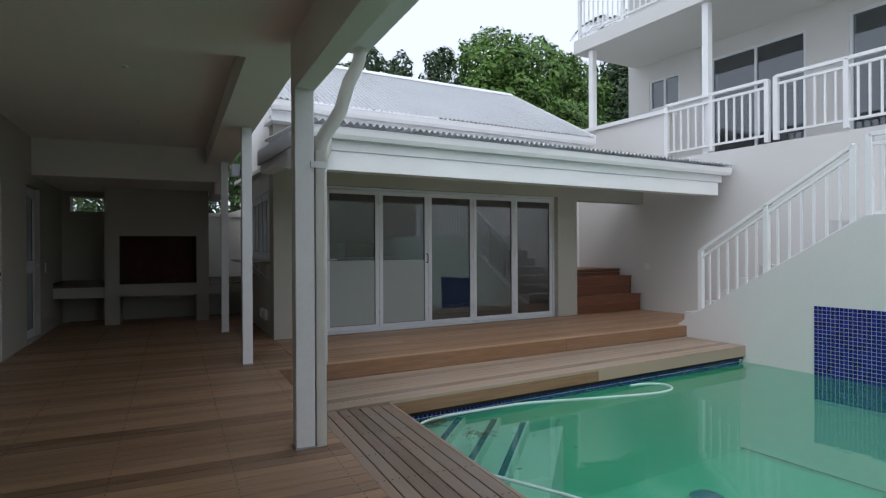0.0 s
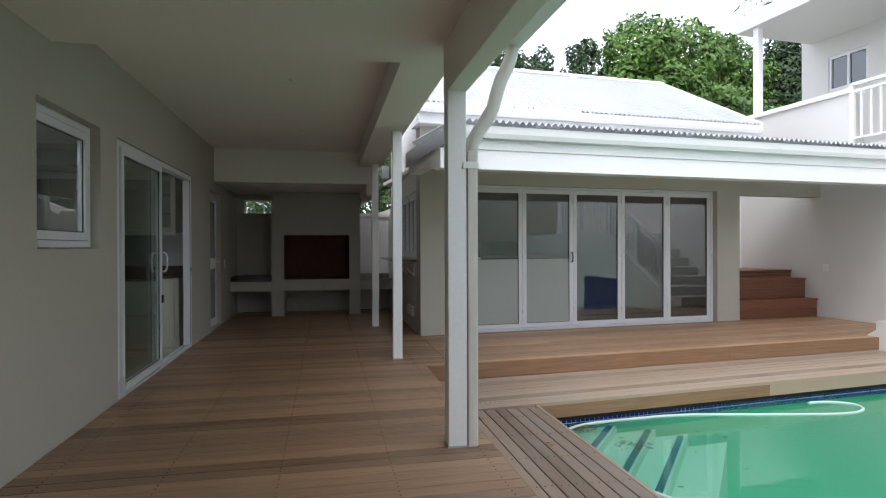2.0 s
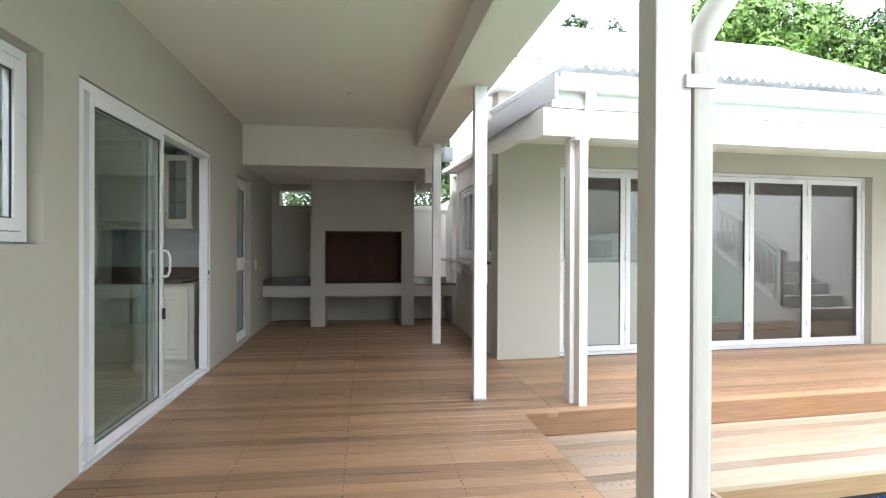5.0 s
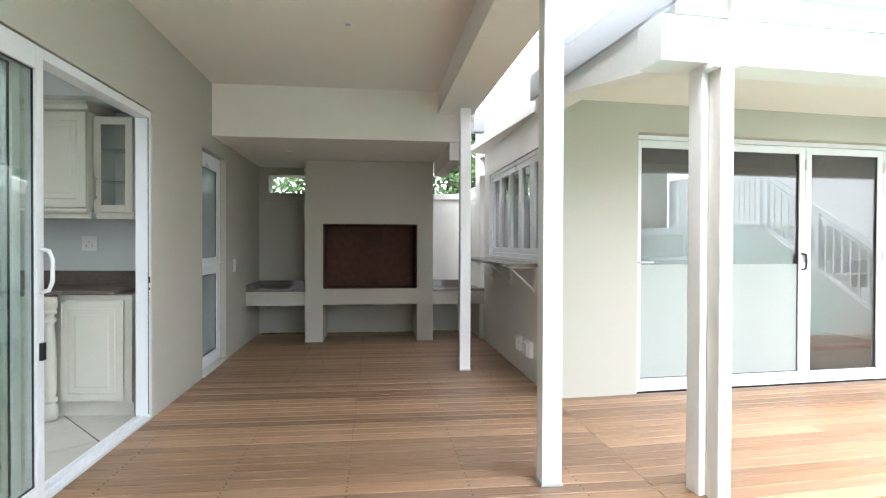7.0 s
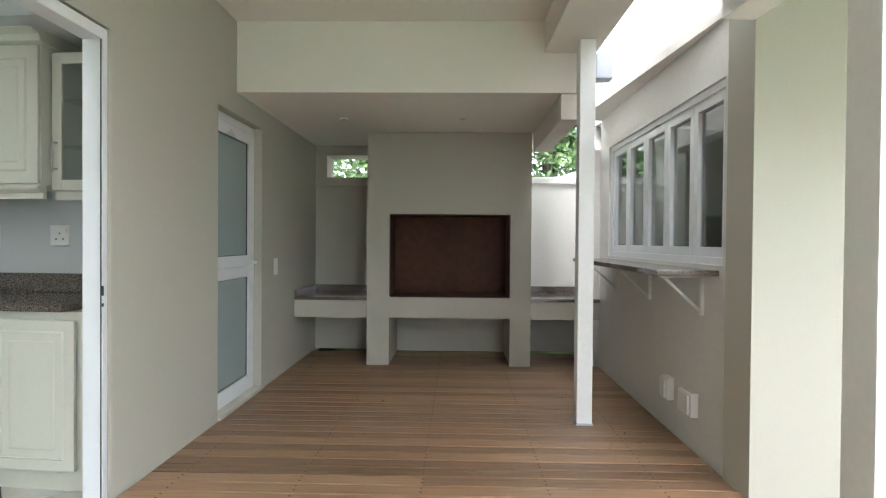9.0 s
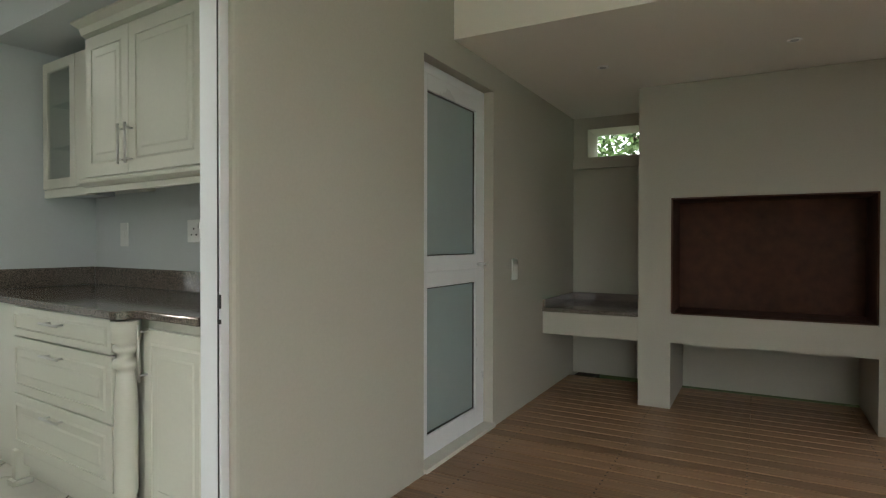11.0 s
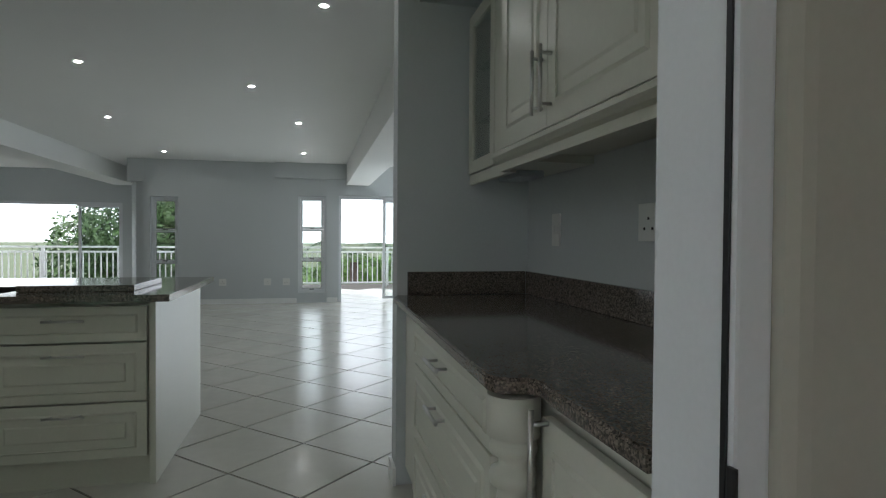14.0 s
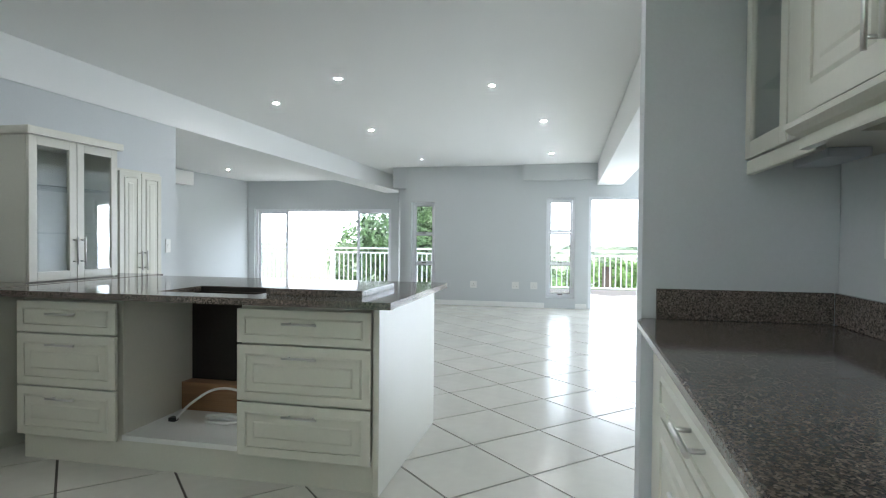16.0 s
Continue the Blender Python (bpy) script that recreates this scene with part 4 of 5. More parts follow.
setting("wall_far", boxes(*wall_boxes("y", [(-2.95, -2.51, 0.12, 1.80), (-0.54, -0.06, 0.14, 1.86), (0.17, 3.2, FLOOR_Z, 1.88)], -3.05, 4.0, FLOOR_Z, ROOM_H, FX - 0.22, FX)), BLUE_WALL, "pale blue far wall with glazed openings", KITCHEN)
setting("wall_far_dining", boxes(*wall_boxes("y", [(-7.28, -3.97, FLOOR_Z, 1.79)], -9.0, -3.72, FLOOR_Z, ROOM_H, DX - 0.22, DX)), BLUE_WALL, "pale blue dining wall with a wide glazed door", KITCHEN)
setting("wall_return", prism([(FX - 0.215, -3.06), (FX - 0.215, -3.22), (DX - 0.22, -3.87), (DX - 0.22, -3.722)], FLOOR_Z, ROOM_H, "z"), BLUE_WALL, "pale blue slanting wall return", KITCHEN)
setting("trim_beam_end", boxes((FX - 0.22, FX, -3.30, -3.052, 2.05, ROOM_H)), BLUE_WALL, "painted wall piece where the ceiling beam meets the far wall", KITCHEN)
setting("trim_far_bulkhead", boxes((FX, FX + 0.12, -0.93, 0.30, 2.16, ROOM_H)), BLUE_WALL, "painted bulkhead on the far wall", KITCHEN)
setting("beam_left", boxes((DX, 0.05, -4.12, LV, 2.14, ROOM_H), bevel=0.004), ROOM_CEIL, "white ceiling beam between kitchen and dining side", KITCHEN)
setting("beam_right", boxes((FX, -2.19, 0.30, 0.71, 2.07, ROOM_H), bevel=0.004), ROOM_CEIL, "white ceiling beam towards the terrace door", KITCHEN)
setting("wall_left", boxes((-4.45, 0.05, -3.80, LV, FLOOR_Z, 2.138)), BLUE_WALL, "pale blue wall behind the glass cabinet", KITCHEN)
setting("wall_dining", boxes((DX, -4.0, -7.6, -7.45, FLOOR_Z, ROOM_H)), BLUE_WALL, "pale dining side wall", KITCHEN)
setting("wall_lounge", boxes((-10.2, -2.0, 3.8, 4.0, FLOOR_Z, ROOM_H)), BLUE_WALL, "plain lounge wall", KITCHEN)
setting("wall_lounge_end", boxes((-2.19, -2.05, CW + 0.12, 3.8, FLOOR_Z, ROOM_H)), BLUE_WALL, "plain wall behind the kitchen", KITCHEN)
setting("wall_room_end", boxes((-4.45, -4.30, -7.6, -4.12, FLOOR_Z, ROOM_H)), BLUE_WALL, "plain dining end wall", KITCHEN)
setting("baseboard_far", boxes((FX, FX + 0.012, -2.49, -0.56, FLOOR_Z, 0.05), (FX, FX + 0.012, -0.04, 0.15, FLOOR_Z, 0.05)), WHITE, "pale skirting on the far wall", KITCHEN)


def tall_window(v0, v1, z0, z1, lights):
    w = thing("tall_window", KITCHEN @ pose(FX - 0.12, 0, 0, 0, 0, 90), "narrow white three-light window in the far wall", "window", "narrow far windows")
    part("frame", boxes(*ring(v0, v1, z0, z1, -0.03, 0.04, 0.04), bevel=0.003), ALU, w)
    step = (z1 - z0 - 0.08) / lights
    for k in range(lights):
        lf = door_leaf(w, v0 + 0.042, v1 - 0.042, z0 + 0.042 + step * k, z0 + 0.038 + step * (k + 1), -0.025, GLASS, 0, "", 0.03, "light")
        part("stay", boxes(((v0 + v1) / 2 - 0.04, (v0 + v1) / 2 + 0.04, -0.045, -0.028, z0 + 0.05 + step * k, z0 + 0.065 + step * k)), BLACK, lf)
    return w


tall_window(-2.95, -2.51, 0.12, 1.80, 3)
tall_window(-0.54, -0.06, 0.14, 1.86, 3)
fs = thing("terrace_door", KITCHEN @ pose(FX - 0.12, 0, 0, 0, 0, 90), "white aluminium sliding terrace door, open", "door")
part("frame", boxes((0.17, 0.22, -0.05, 0.07, FLOOR_Z, 1.88), (3.15, 3.2, -0.05, 0.07, FLOOR_Z, 1.88), (0.22, 3.15, -0.05, 0.07, 1.83, 1.88)), ALU, fs)
door_leaf(fs, 0.98, 2.0, 0.0, 1.83, 0.0, GLASS, 0, "", 0.045)
fd = thing("dining_door", KITCHEN @ pose(DX - 0.12, 0, 0, 0, 0, 90), "wide white aluminium sliding door of the dining side", "door")
part("frame", boxes((-7.28, -7.23, -0.05, 0.07, FLOOR_Z, 1.79), (-4.02, -3.97, -0.05, 0.07, FLOOR_Z, 1.79), (-7.23, -4.02, -0.05, 0.07, 1.74, 1.79)), ALU, fd)
for a, b in ((-7.23, -6.5), (-4.80, -4.02)):
    door_leaf(fd, a, b, 0.0, 1.74, 0.0, GLASS, 0, "", 0.045)

# terrace beyond, railing and garden
TX = FX - 3.6
setting("floor_balcony", boxes((TX - 0.1, FX - 0.22, -10.0, 6.0, FLOOR_Z - 0.15, FLOOR_Z - 0.05)), TERRACE, "pale balcony floor", KITCHEN)
br = thing("balcony_railing", KITCHEN @ pose(TX, 0, FLOOR_Z - 0.05), "white metal railing of the far balcony", "railing", "white railings")
for k in range(11):
    part("post", boxes((-0.03, 0.03, -9.0 + 1.5 * k - 0.03, -9.0 + 1.5 * k + 0.03, 0, 0.98)), WHITE, br)
for z in (0.95, 0.84, 0.10):
    part("rail", boxes((-0.025, 0.025, -9.0, 6.0, z, z + 0.04)), WHITE, br)
bal_mesh = mesh_from("baluster", boxes((-0.01, 0.01, -0.012, 0.012, 0.12, 0.86)), WHITE)
for k in range(124):
    o = new("baluster", bal_mesh)
    o.parent = br
    o.location = (0, -8.94 + 0.12 * k, 0)


# ---- kitchen joinery ----
def raised_panel(w, h, t=0.02, border=0.06):
    """A cabinet front in the x-z plane with a stepped frame and raised field, facing -y."""
    bm = boxes((0, w, -t, 0, 0, h), bevel=0.004)
    b = min(border, w * 0.25, h * 0.28)
    loops = [(b, -t - 0.0005), (b + 0.012, -t + 0.008), (b + 0.020, -t + 0.008), (b + 0.045, -t - 0.004)]
    rings = [[bm.verts.new(p) for p in ((o, y, o), (w - o, y, o), (w - o, y, h - o), (o, y, h - o))] for o, y in loops if w > 2.2 * o and h > 2.2 * o]
    # the frame's outer moulding
    for a, c in zip(rings, rings[1:]):
        for k in range(4):
            bm.faces.new((a[k], a[(k + 1) % 4], c[(k + 1) % 4], c[k]))
    bm.faces.new(rings[-1])
    outer = [bm.verts.new(p) for p in ((b - 0.012, -t + 0.002, b - 0.012), (w - b + 0.012, -t + 0.002, b - 0.012), (w - b + 0.012, -t + 0.002, h - b + 0.012), (b - 0.012, -t + 0.002, h - b + 0.012))]
    crest = [bm.verts.new((v.co.x, -t - 0.006, v.co.z)) for v in rings[0]]
    for k in range(4):
        bm.faces.new((outer[k], outer[(k + 1) % 4], crest[(k + 1) % 4], crest[k]))
        bm.faces.new((crest[k], crest[(k + 1) % 4], rings[0][(k + 1) % 4], rings[0][k]))
    return bm


def bar_handle(length, vertical=False):
    if vertical:
        return merged(tube([(0, -0.035, -length / 2), (0, -0.035, length / 2)], 0.006, 8), tube([(0, 0, -length * 0.38), (0, -0.035, -length * 0.38)], 0.005, 6), tube([(0, 0, length * 0.38), (0, -0.035, length * 0.38)], 0.005, 6))
    return merged(tube([(-length / 2, -0.035, 0), (length / 2, -0.035, 0)], 0.006, 8), tube([(-length * 0.35, 0, 0), (-length * 0.35, -0.035, 0)], 0.005, 6), tube([(length * 0.35, 0, 0), (length * 0.35, -0.035, 0)], 0.005, 6))


def drawer(parent, x, z, w, h, m=None):
    d = part("drawer_front", moved(raised_panel(w, h, 0.02, 0.05), x, 0, z), CREAM, parent)
    part("handle", moved(bar_handle(0.17), x + w / 2, -0.02, z + h * 0.62 if h < 0.2 else z + h - 0.05), CHROME, d, "brushed steel bar handle")
    return d


CT = 0.862    # worktop level
# base run under the counter wall: front at y = 0.10 facing -y
base = thing("drawer_cabinet", KITCHEN @ pose(-2.02, 0.095, FLOOR_Z), "cream three-drawer base cabinet with steel handles", "cabinet")
part("body", boxes((0.585, 1.50, 0.012, 0.64, 0.10, 0.862)), CREAM, base)
part("filler_panel", boxes((0.0, 0.583, 0.045, 0.62, 0.10, 0.862), bevel=0.003), CREAM, base, "plain cream recessed filler panel")
part("plinth", boxes((0.02, 1.48, 0.075, 0.62, 0.0, 0.099)), CREAM, base)
for z, h in ((0.722, 0.137), (0.452, 0.263), (0.182, 0.263)):
    drawer(base, 0.593, z, 0.918, h)
part("end_foot", merged(boxes((0.56, 0.63, -0.035, 0.05, 0.0, 0.028), bevel=0.006), boxes((0.575, 0.62, -0.022, 0.04, 0.0285, 0.17), bevel=0.010)), CREAM, base, "cream scrolled foot")
corner = thing("corner_cabinet", KITCHEN @ pose(-0.515, 0.15, FLOOR_Z), "cream corner cabinet with a turned pilaster", "cabinet")
part("body", boxes((0, 0.58, 0.03, 0.58, 0.10, 0.862)), CREAM, corner)
part("plinth", boxes((0.02, 0.58, 0.06, 0.58, 0.0, 0.10)), CREAM, corner)
turn = [(0.052, 0.0), (0.052, 0.10), (0.034, 0.11), (0.034, 0.12), (0.050, 0.130), (0.050, 0.150), (0.034, 0.162), (0.042, 0.19), (0.044, 0.42), (0.040, 0.58), (0.033, 0.655), (0.030, 0.668), (0.046, 0.678), (0.049, 0.692), (0.046, 0.706), (0.030, 0.714), (0.030, 0.730), (0.046, 0.738), (0.049, 0.750), (0.046, 0.762), (0.036, 0.768), (0.054, 0.776), (0.054, 0.858)]
part("turned_post", moved(lathe(turn, 28), 0.05, -0.04, 0.0), CREAM, corner, "cream turned pilaster")
dr = part("door", moved(raised_panel(0.43, 0.71, 0.02, 0.06), 0.102, 0.02, 0.115), CREAM, corner)
part("handle", moved(bar_handle(0.22, True), 0.130, 0.0, 0.735), CHROME, dr, "brushed steel bar handle")

top = thing("worktop", KITCHEN, "speckled brown polished granite worktop with upstand", "worktop")
front = [(-2.05, 0.10), (-2.0, 0.08), (-0.47, 0.05), (-0.44, 0.06), (-0.425, 0.09), (-0.42, 0.12), (-0.39, 0.135), (-0.34, 0.13), (-0.03, 0.13), (-0.03, CW), (-2.05, CW)]
wt = prism([(x, y) for x, y in front], CT - 0.032, CT, "z")
bmesh.ops.bevel(wt, geom=[e for e in wt.edges if abs(e.verts[0].co.z - e.verts[1].co.z) < 1e-4], offset=0.006, segments=3, affect="EDGES")
part("slab", wt, GRANITE, top)
part("upstand", boxes((-2.03, -0.03, CW - 0.02, CW, CT + 0.001, CT + 0.11), bevel=0.003), GRANITE, top)
part("end_upstand", boxes((-2.05, -2.03, 0.15, CW - 0.02, CT + 0.001, CT + 0.11), bevel=0.003), GRANITE, top)

# wall cabinets
UZ, UT, UY = 1.375, 2.18, 0.38
up = thing("wall_cabinet", KITCHEN @ pose(-1.375, 0, 0), "cream wall cabinet with two panelled doors and steel handles", "wall cabinet")
part("body", boxes((0, 1.01, UY + 0.02, CW, UZ + 0.07, UT), bevel=0.003), CREAM, up)
for x0, w, hx in ((0.003, 0.415, 0.388), (0.421, 0.585, 0.452)):
    d = part("door", moved(raised_panel(w, UT - UZ - 0.10, 0.02, 0.07), x0, UY + 0.02, UZ + 0.08), CREAM, up)
    part("handle", moved(bar_handle(0.19, True), hx, UY, UZ + 0.213), CHROME, d, "brushed steel bar handle")
part("light_pelmet", prism([(UY - 0.005, UZ + 0.075), (UY - 0.03, UZ + 0.06), (UY - 0.028, UZ + 0.048), (UY - 0.01, UZ + 0.035), (UY + 0.01, UZ + 0.03), (UY + 0.008, UZ + 0.008), (UY + 0.005, UZ), (UY + 0.03, UZ), (UY + 0.03, UZ + 0.075)], -0.02, 1.03, "x"), CREAM, up, "cream moulded pelmet")
part("cornice", prism([(UY + 0.02, UT - 0.01), (UY - 0.01, UT), (UY - 0.02, UT + 0.03), (UY - 0.06, UT + 0.045), (UY - 0.06, UT + 0.06), (CW, UT + 0.06), (CW, UT - 0.01)], -0.02, 1.03, "x"), CREAM, up, "cream moulded cornice")
gc = thing("glass_wall_cabinet", KITCHEN @ pose(-1.965, 0, 0), "cream narrow wall cabinet with a glazed door", "wall cabinet", "glazed wall cabinets")


def glazed_unit(parent, w, d0, d1, z0, z1):
    part("body", boxes((0, 0.018, d0, d1, z0, z1), (w - 0.018, w, d0, d1, z0, z1), (0.018, w - 0.018, d1 - 0.012, d1, z0, z1), (0.018, w - 0.018, d0, d1 - 0.012, z0, z0 + 0.018), (0.018, w - 0.018, d0, d1 - 0.012, z1 - 0.018, z1)), CREAM, parent)
    for k in (1, 2):
        part("shelf", boxes((0.02, w - 0.02, d0 + 0.02, d1 - 0.014, z0 + (z1 - z0) * k / 3, z0 + (z1 - z0) * k / 3 + 0.006)), GLASS, parent, "clear glass shelf")


def glazed_door(parent, x0, x1, y, z0, z1, handle_x=None):
    d = part("door", boxes(*ring(x0, x1, z0, z1, y - 0.022, y - 0.002, 0.055), bevel=0.004), CREAM, parent)
    part("pane", boxes((x0 + 0.05, x1 - 0.05, y - 0.013, y - 0.009, z0 + 0.05, z1 - 0.05)), GLASS, d)
    if handle_x is not None:
        part("handle", moved(bar_handle(0.18, True), handle_x, y - 0.022, z0 + 0.18), CHROME, d, "brushed steel bar handle")
    return d


glazed_unit(gc, 0.588, UY + 0.06, CW, UZ + 0.04, UT - 0.03)
glazed_door(gc, 0.005, 0.385, UY + 0.06, UZ + 0.05, UT - 0.04)
part("filler_panel", boxes((0.39, 0.585, UY + 0.04, UY + 0.059, UZ + 0.05, UT - 0.04), bevel=0.003), CREAM, gc)
part("pelmet", boxes((0, 0.565, UY + 0.045, UY + 0.07, UZ, UZ + 0.045), bevel=0.006), CREAM, gc)
gc2 = thing("glass_wall_cabinet", KITCHEN @ pose(-0.362, 0, 0), "cream narrow wall cabinet with a glazed door", "wall cabinet", "glazed wall cabinets")
glazed_unit(gc2, 0.30, UY + 0.10, CW, UZ + 0.04, UT - 0.03)
glazed_door(gc2, 0.005, 0.295, UY + 0.10, UZ + 0.05, UT - 0.04, 0.035)
part("pelmet", boxes((0.02, 0.30, UY + 0.085, UY + 0.11, UZ, UZ + 0.045), bevel=0.006), CREAM, gc2)
hood = thing("cabinet_light", KITCHEN @ pose(-1.88, 0.58, UZ + 0.026), "slim white lamp under the wall cabinet", "lamp")
part("body", boxes((0, 0.26, -0.04, 0.07, -0.014, 0.013), bevel=0.004), GREY_ALU, hood)
wall_socket(KITCHEN @ pose(-0.995, CW, 1.185), "white double wall socket above the worktop")
wall_socket(KITCHEN @ pose(-0.55, CW, 1.19), "white double wall socket above the worktop")
wall_switch(KITCHEN @ pose(-1.705, CW, 1.17), "white light switch above the worktop", 0.04, 0.07, 2)

# island: long face towards +x
ISL = KITCHEN @ pose(-2.30, -1.0, FLOOR_Z, 0, 0, 90)   # local x runs towards +y of the kitchen, its front faces +x
isl = thing("kitchen_island", ISL, "cream kitchen island with drawers and an empty oven bay", "island")
part("end_panel", boxes((-0.03, 0.0, 0.0, 1.10, 0.0, 0.865), bevel=0.003), CREAM, isl)
part("plinth", boxes((-1.99, -0.03, 0.03, 0.98, 0.0, 0.14)), CREAM, isl)
for box in ((-0.71, -0.03, 0.032, 0.60, 0.14, 0.865), (-1.99, -1.38, 0.032, 0.60, 0.14, 0.865), (-1.99, -0.03, 0.62, 1.0, 0.14, 0.865)):
    part("carcass", boxes(box), CREAM, isl)
part("bay_floor", boxes((-1.38, -0.71, 0.02, 0.60, 0.14, 0.165)), PLASTIC, isl, "white loose board in the oven bay")
# shade of the open bay back, painted as a near-black sheet
part("bay_shade_sheet", boxes((-1.38, -0.71, 0.585, 0.60, 0.166, 0.86)), DARK, isl, "near-black sheet painted as the shade in the open oven bay")
for z, h in ((0.680, 0.163), (0.404, 0.268), (0.142, 0.254)):
    drawer(isl, -0.705, z, 0.67, h)
    drawer(isl, -1.985, z, 0.60, h)
part("red_block", boxes((-1.375, -1.02, 0.48, 0.57, 0.166, 0.33), bevel=0.004), RISER, isl, "reddish wooden block in the bay")
itop = thing("island_worktop", ISL, "speckled dark granite island worktop with a hob cut-out", "worktop")
part("slab", merged(prism([(-0.66, -0.09), (0.08, -0.09), (0.08, 1.12), (-2.08, 1.12), (-2.08, -0.09), (-1.22, -0.09), (-1.22, 0.45), (-0.66, 0.45)], 0.868, 0.90, "z")), GRANITE, itop)
part("front_strip", boxes((-1.2195, -0.6605, -0.09, 0.08, 0.868, 0.90)), GRANITE, itop)
part("hob_frame", boxes((-1.22, -0.66, 0.08, 0.09, 0.872, 0.896), (-1.22, -0.66, 0.44, 0.45, 0.872, 0.896)), DARK, itop)
off = thing("granite_offcut", ISL @ pose(-0.62, 0.10, 0.9005), "loose granite cut-out piece lying on the island", "granite piece")
part("slab", boxes((0, 0.50, 0.0, 0.52, 0, 0.030), bevel=0.003), GRANITE, off)
cable = thing("loose_cable", ISL @ pose(-1.05, 0.30, 0.166), "white loose cable curling in the oven bay", "cable")
part("lead", tube(smooth_path([(-0.22, -0.02, 0.006), (-0.15, 0.02, 0.09), (-0.02, 0.05, 0.17), (0.12, 0.08, 0.16), (0.22, 0.10, 0.07), (0.27, 0.10, 0.008)], 6), 0.007, 8), PLASTIC, cable)
part("plug", boxes((-0.25, -0.21, -0.035, 0.0, 0.0, 0.022), bevel=0.004), BLACK, cable, "black plug end")
part("coil", tube([(0.10 * math.cos(a / 4) + 0.08, 0.05 * math.sin(a / 4) - 0.02, 0.008 + 0.001 * a) for a in range(40)], 0.007, 8), PLASTIC, cable)

# wall run behind the island
LW = KITCHEN @ pose(0, LV, 0, 0, 0, 180)     # local x runs towards -x of the kitchen, fronts face +y
lbase = thing("base_cabinet", LW @ pose(1.75, 0, FLOOR_Z), "cream base cabinet under the glass dresser", "cabinet")
part("body", boxes((0.0, 1.78, -0.52, -0.01, 0.10, 0.865), bevel=0.003), CREAM, lbase)
part("plinth", boxes((0.02, 1.76, -0.48, -0.01, 0.0, 0.10)), CREAM, lbase)
part("top", boxes((0.0, 1.82, -0.56, -0.01, 0.868, 0.90), bevel=0.004), GRANITE, lbase)
dresser = thing("glass_dresser", LW @ pose(2.60, 0, 0), "cream dresser with two glazed doors on the worktop", "cabinet")
glazed_unit(dresser, 0.68, -0.40, -0.005, 0.866, 1.74)
glazed_door(dresser, 0.0, 0.338, -0.40, 0.87, 1.74, 0.31)
glazed_door(dresser, 0.342, 0.68, -0.40, 0.87, 1.74, 0.37)
part("cornice", boxes((-0.03, 0.71, -0.45, -0.005, 1.74, 1.79), bevel=0.012), CREAM, dresser)
tallc = thing("pantry_cupboard", LW @ pose(3.72, 0, FLOOR_Z), "cream tall cupboard with two panelled doors", "cupboard")
part("body", boxes((0, 0.48, -0.03, -0.005, 0, 1.72)), CREAM, tallc)
for k in range(2):
    d = part("door", moved(raised_panel(0.235, 1.62, 0.02, 0.05), 0.003 + 0.24 * k, -0.03, 0.08), CREAM, tallc)
    part("handle", moved(bar_handle(0.16, True), 0.21 if k == 0 else 0.27, -0.05, 0.98), CHROME, d, "brushed steel bar handle")
ac = thing("air_conditioner", KITCHEN @ pose(-9.28, -7.45, 2.13, 0, 0, 180), "white wall-mounted air conditioner unit", "air conditioner")
part("body", boxes((-0.42, 0.42, -0.20, 0, 0, 0.26), bevel=0.03), PLASTIC, ac)
part("flap", boxes((-0.38, 0.38, -0.205, -0.14, -0.004, 0.03), bevel=0.004), PLASTIC, ac)
for v in (-0.74, -1.06, -1.8):
    wall_socket(KITCHEN @ pose(FX, v, 0.34, 0, 0, 90), "white wall socket low on the far wall")
wall_switch(LW @ pose(4.34, 0, 1.06), "white light switch beside the pantry", 0.03, 0.06, 1)
for x, y in ((-6.19, 6.05), (-6.52, 7.34), (-7.0, 5.15), (-8.5, 5.75), (-8.12, 7.86), (-11.2, 5.95), (-10.65, 8.1), (-4.46, 7.77), (-3.2, 6.4), (-4.3, 5.4)):
    downlight(pose(-1.43 + (x + 1.43) * 0.948, 7.57 + (y - 7.57) * 0.948, ROOM_H - 0.001), True, "small lit downlight in the white room ceiling", "room downlights")

for x in (-9.71, -7.31):
    downlight(KITCHEN @ pose(x, -6.53, ROOM_H - 0.001), True, "small lit downlight in the dining side ceiling", "room downlights")

# ---- ground and trees ----
setting("ground", boxes((-300, 300, -300, 300, -2.2, -1.9)), EARTH, "dark green ground beyond the buildings")
setting("ground_bank", boxes((-3.0, 12.0, 4.6, 16.0, -0.5, 1.2)), EARTH, "planted bank behind the cottage", YARD)


